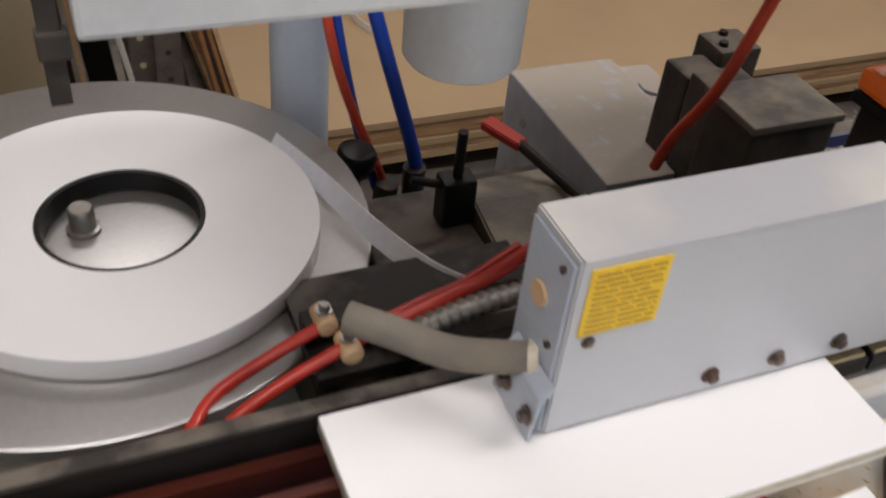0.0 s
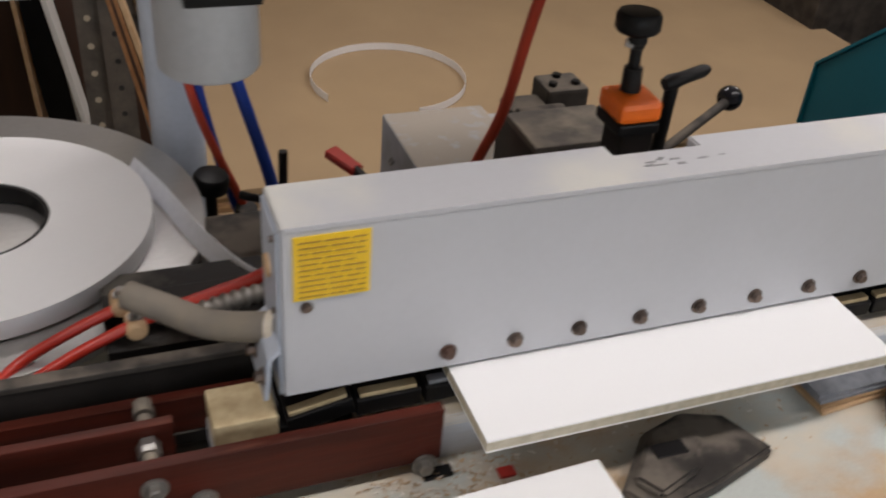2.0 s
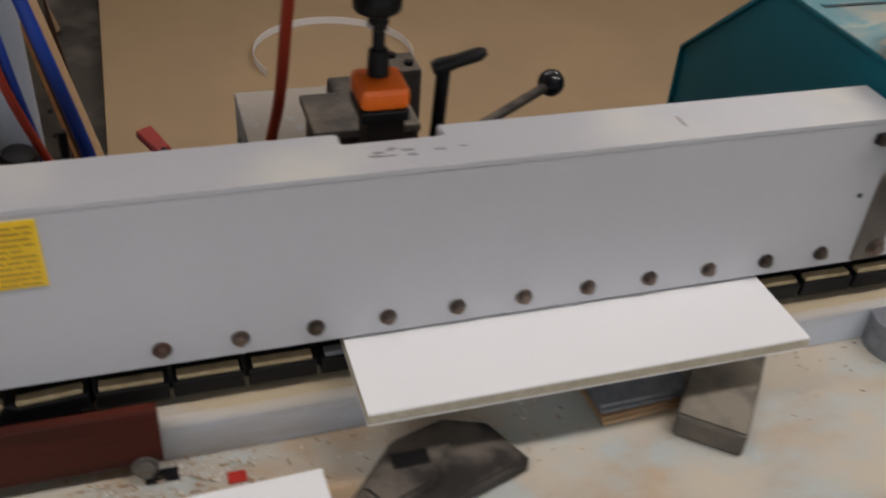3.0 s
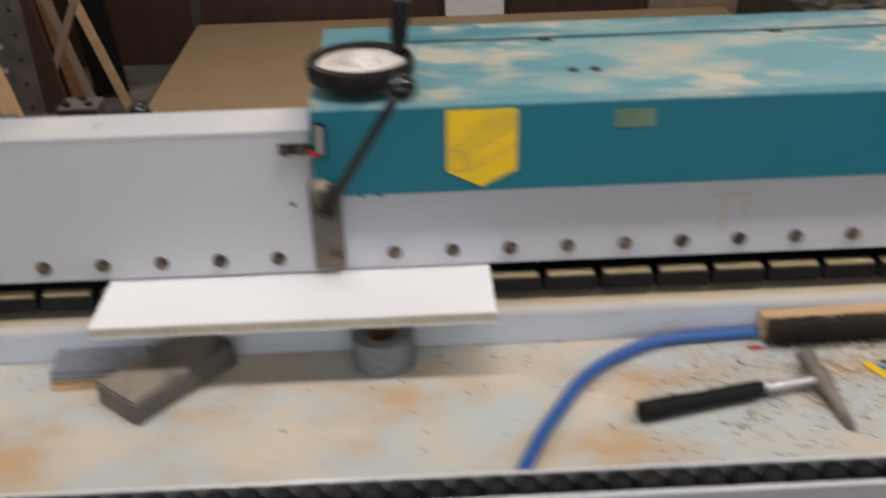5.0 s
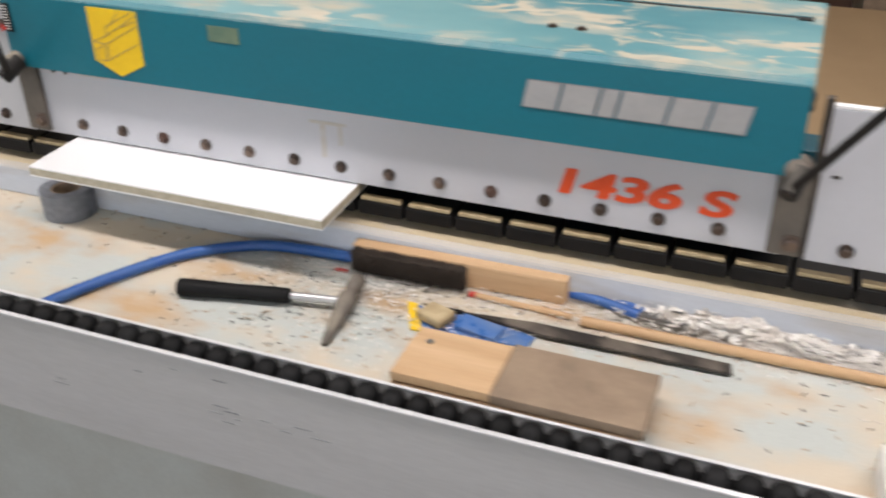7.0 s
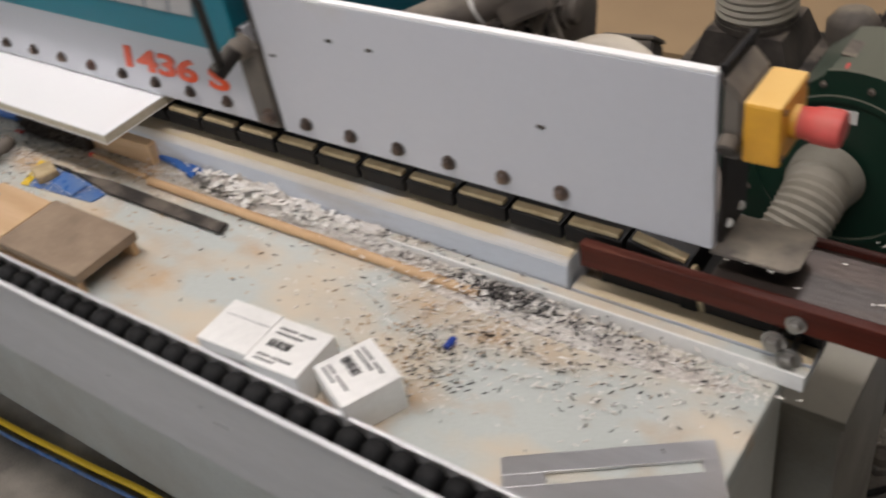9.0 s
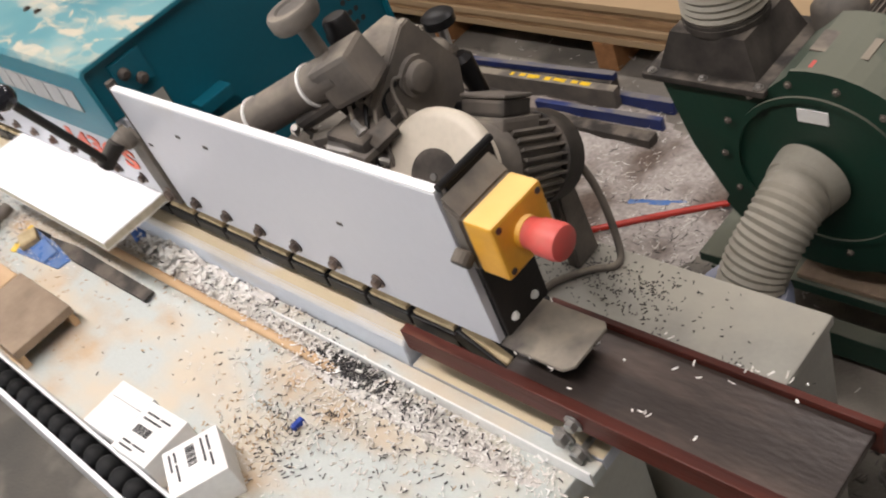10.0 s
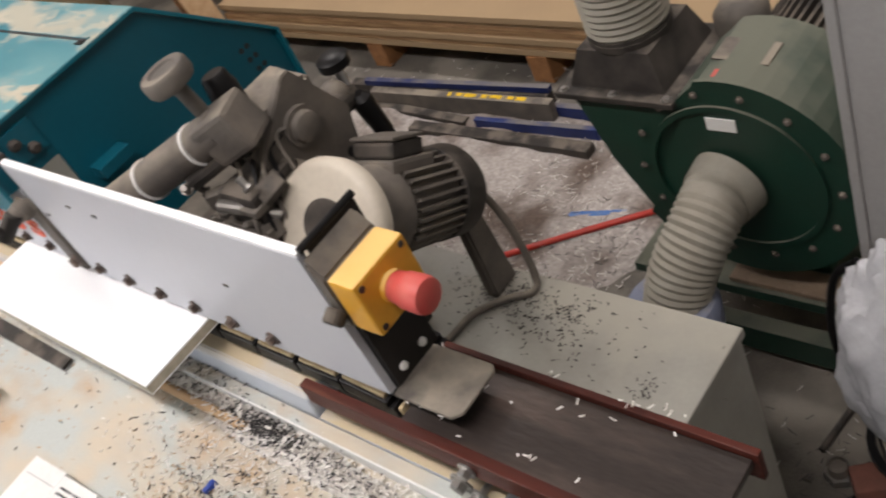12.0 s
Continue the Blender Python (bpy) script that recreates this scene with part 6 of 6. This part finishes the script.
o, m = carton(1.385, -0.284, 3, 0.080, 0.072, 0.048, 0, "small white carton with a creased lid")
part("crease", box(bmesh.new(), -0.03, 0.038, 0.012, 0.0128, 0.0481, 0.0486, 0.0, m), "inkgrey", o)
for x, y, turn, tilt, w in ((1.468, -0.285, 3, 0, 0.080), (1.566, -0.278, -25, 0, 0.078)):
    o, m = carton(x, y, turn, w, 0.075, 0.050, tilt, "small white carton with a bar-code label")
    rb = random.Random(int(x * 100))
    px = -0.028
    while px < 0.004:
        ww = rb.choice((0.0008, 0.0016, 0.0024))
        part("code_bar", box(bmesh.new(), px, px + ww, -0.008, 0.004, 0.0501, 0.0506, 0.0, m), "ink", o)
        px += ww + rb.choice((0.0008, 0.0014))
    for yy, x0, x1 in ((0.022, -0.03, -0.004), (0.022, 0.0, 0.022), (0.014, -0.03, 0.01), (-0.022, -0.03, -0.012), (-0.022, -0.008, 0.02), (-0.029, -0.03, 0.0)):
        part("print_bar", box(bmesh.new(), x0, x1, yy - 0.0014, yy + 0.0014, 0.0501, 0.0506, 0.0, m), "ink", o)

sp = thing("slotted_plate", (1.86, -0.21, TOP), "flat steel plate with a long slot", "plate")
mm = Matrix.Translation((1.868, -0.238, TOP)) @ pose(0, 0, 0, 0, 0, 34)
for a in ((-0.12, 0.10, 0.012, 0.036), (-0.12, 0.10, -0.05, -0.0035), (-0.12, -0.075, -0.0035, 0.012), (0.083, 0.10, -0.0035, 0.012)):
    part("bar", box(bmesh.new(), a[0], a[1], a[2], a[3], 0.001, 0.005, 0.0005, mm), "alu", sp)

# ---- dust, shavings and chips ----
def lump(name, x, y, sx, sy, h, seed, material, label, base=TOP):
    """A low uneven heap."""
    bm = bmesh.new()
    n = 26
    grid = {}
    for i in range(n):
        for j in range(n):
            u, v = 2 * i / (n - 1) - 1, 2 * j / (n - 1) - 1
            r = max(0.0, 1 - (u * u + v * v) ** 0.5)
            z = h * (r ** 0.7) * (0.55 + 0.9 * abs(noise.noise(Vector((u * 3.2 + seed, v * 3.2, seed)))) + 0.5 * noise.noise(Vector((u * 9, v * 9 + seed, 2)))) - 0.002 * (r < 0.05)
            grid[i, j] = bm.verts.new((x + u * sx, y + v * sy, base + z + 0.0003))
    for i in range(n - 1):
        for j in range(n - 1):
            bm.faces.new((grid[i, j], grid[i + 1, j], grid[i + 1, j + 1], grid[i, j + 1]))
    return solo(name, bm, material, label, "dust", kind="stuff", smooth=True)


def litter(name, spots, material, seed, label, size=(0.003, 0.008), base=TOP, lift=0.004, wide=0.0):
    """Loose chips strewn round spots of (x, y, spread x, spread y, count)."""
    rg = random.Random(seed)
    vs, fs = [], []
    for x, y, sx, sy, count in spots:
        for _ in range(count):
            px, py = rg.gauss(x, sx), rg.gauss(y, sy)
            if base == TOP and not (-0.315 < py < 0.02 and -1.0 < px < 1.955):
                continue
            L, W = rg.uniform(*size), rg.uniform(0.0008, 0.002)
            W = W + L * wide
            a, tl = rg.uniform(0, 6.28), rg.uniform(-0.4, 0.4)
            d = Vector((math.cos(a), math.sin(a), 0)) * L / 2
            s = Vector((-math.sin(a), math.cos(a), 0)) * W / 2
            z = base + 0.0008 + rg.uniform(0, lift)
            bend = Vector((0, 0, rg.uniform(0.0, 0.35) * L))
            c = Vector((px, py, z))
            k = len(vs)
            t = Vector((0, 0, 0.0008))
            for q in (c - d - s + bend * (tl > 0), c - d + s + bend * (tl > 0), c + s, c - s, c + d + s + bend * (tl < 0.2), c + d - s + bend * (tl < 0.2)):
                vs.append(q)
            for q in range(6):
                vs.append(vs[k + q] + t)
            fs += [(k, k + 1, k + 2, k + 3), (k + 3, k + 2, k + 4, k + 5), (k + 9, k + 8, k + 7, k + 6), (k + 11, k + 10, k + 8, k + 9), (k, k + 3, k + 9, k + 6), (k + 3, k + 5, k + 11, k + 9), (k + 1, k + 7, k + 8, k + 2), (k + 2, k + 8, k + 10, k + 4)]
    me = bpy.data.meshes.new(name)
    me.from_pydata([tuple(v) for v in vs], [], fs)
    me.materials.append(M[material])
    ob = new(name, me)
    return tagged(ob, label, "shavings", kind="stuff")


for i, (x, y, sx, sy, h) in enumerate(((1.09, -0.012, 0.09, 0.045, 0.038), (1.20, -0.022, 0.13, 0.045, 0.03), (1.33, -0.030, 0.14, 0.040, 0.024), (1.46, -0.038, 0.15, 0.036, 0.018), (1.70, -0.075, 0.24, 0.022, 0.009), (1.13, -0.01, 0.04, 0.03, 0.05))):
    lump("dust_heap", x, y, sx, sy, h, i * 3.7, "pile", "pale heap of dust and shavings on the bed")
litter("pale_shavings", [(0.60, -0.10, 0.10, 0.045, 500), (0.75, -0.09, 0.10, 0.04, 500), (1.0, -0.045, 0.10, 0.03, 500), (1.2, -0.02, 0.12, 0.025, 900), (1.4, -0.035, 0.12, 0.022, 700), (1.62, -0.065, 0.13, 0.012, 1100), (1.80, -0.072, 0.10, 0.014, 600), (1.65, -0.13, 0.12, 0.035, 600), (0.70, -0.23, 0.09, 0.04, 140), (-0.72, -0.03, 0.15, 0.02, 60), (-0.92, -0.09, 0.05, 0.03, 160), (1.6, -0.2, 0.05, 0.04, 160)], "chipwhite", 11, "pale curled edging shavings")
litter("dark_shavings", [(0.63, -0.13, 0.10, 0.05, 130), (0.50, -0.22, 0.08, 0.04, 60), (0.72, -0.03, 0.12, 0.03, 110), (1.2, -0.03, 0.14, 0.03, 170), (1.40, -0.04, 0.12, 0.022, 190), (1.68, -0.12, 0.09, 0.03, 150), (1.60, -0.19, 0.04, 0.03, 120), (1.35, -0.15, 0.2, 0.06, 40), (0.4, -0.1, 0.3, 0.1, 40), (1.8, -0.1, 0.1, 0.06, 60)], "chipdark", 12, "small black edging shavings")
litter("dark_heap", [(1.62, -0.066, 0.042, 0.010, 520), (1.75, -0.075, 0.07, 0.012, 160), (1.30, -0.02, 0.10, 0.02, 220), (1.45, -0.035, 0.09, 0.014, 260)], "chipdark", 21, "dense patch of black shavings", base=TOP + 0.006, lift=0.012)
litter("pale_curls", [(1.06, -0.030, 0.05, 0.014, 200), (1.16, -0.035, 0.06, 0.014, 420), (1.26, -0.040, 0.08, 0.014, 420), (1.38, -0.045, 0.08, 0.012, 300), (1.50, -0.060, 0.08, 0.010, 200), (1.66, -0.070, 0.12, 0.012, 420)], "chipwhite", 22, "pale curled shavings heaped along the ledge", size=(0.004, 0.010), base=TOP + 0.003, lift=0.014, wide=0.10)
litter("pale_chunks", [(1.08, -0.036, 0.03, 0.010, 30), (1.15, -0.038, 0.03, 0.012, 90), (1.24, -0.042, 0.05, 0.012, 50)], "chipwhite", 23, "larger white edging chips heaped beside the ledge", size=(0.008, 0.016), base=TOP + 0.004, lift=0.022, wide=0.35)
litter("wood_shavings", [(0.62, -0.2, 0.14, 0.06, 160), (0.9, -0.18, 0.15, 0.06, 120), (0.2, -0.05, 0.25, 0.04, 90), (1.5, -0.1, 0.2, 0.06, 110), (-0.6, -0.06, 0.2, 0.04, 120), (-0.9, -0.08, 0.06, 0.03, 220), (1.55, -0.21, 0.05, 0.035, 140)], "chipwood", 13, "brown wood shavings on the bed")
litter("cabinet_shavings", [(1.68, 0.34, 0.06, 0.03, 190), (1.76, 0.34, 0.035, 0.03, 110), (1.60, 0.36, 0.05, 0.02, 120), (1.84, 0.30, 0.10, 0.06, 40), (1.93, 0.27, 0.010, 0.010, 34)], "chipdark", 14, "black shavings on the grey cabinet", size=(0.002, 0.006), base=0.660)
litter("floor_shavings", [(0.7, 1.2, 0.35, 0.22, 260), (1.25, 1.05, 0.15, 0.12, 200), (1.35, 1.15, 0.03, 0.03, 120), (1.1, 0.9, 0.3, 0.2, 200), (2.0, 0.6, 0.10, 0.12, 70)], "chipdark", 15, "black shavings on the floor", size=(0.008, 0.022), base=0.004, lift=0.01)
litter("floor_chips", [(0.6, 1.2, 0.4, 0.22, 900), (1.1, 1.0, 0.3, 0.2, 700), (2.0, 0.62, 0.12, 0.12, 30)], "chipwhite", 16, "pale chips on the floor", size=(0.008, 0.022), base=0.004, lift=0.01)
litter("plate_chips", [(2.0, 0.06, 0.1, 0.02, 14), (1.95, -0.005, 0.08, 0.006, 10), (2.1, 0.088, 0.08, 0.003, 10)], "chipwhite", 17, "a few pale curls on the outfeed plate", base=0.963, lift=0.002)
for i, (x, y, sx, sy, h) in enumerate(((0.55, 1.25, 0.55, 0.28, 0.035), (0.95, 1.0, 0.4, 0.25, 0.02), (0.1, 1.35, 0.5, 0.2, 0.04), (1.25, 1.2, 0.3, 0.25, 0.02))):
    lump("floor_dust", x, y, sx, sy, h, 20 + i * 2.3, "floordust", "trodden grey-brown drift of sawdust on the floor", base=0.0)

motions()
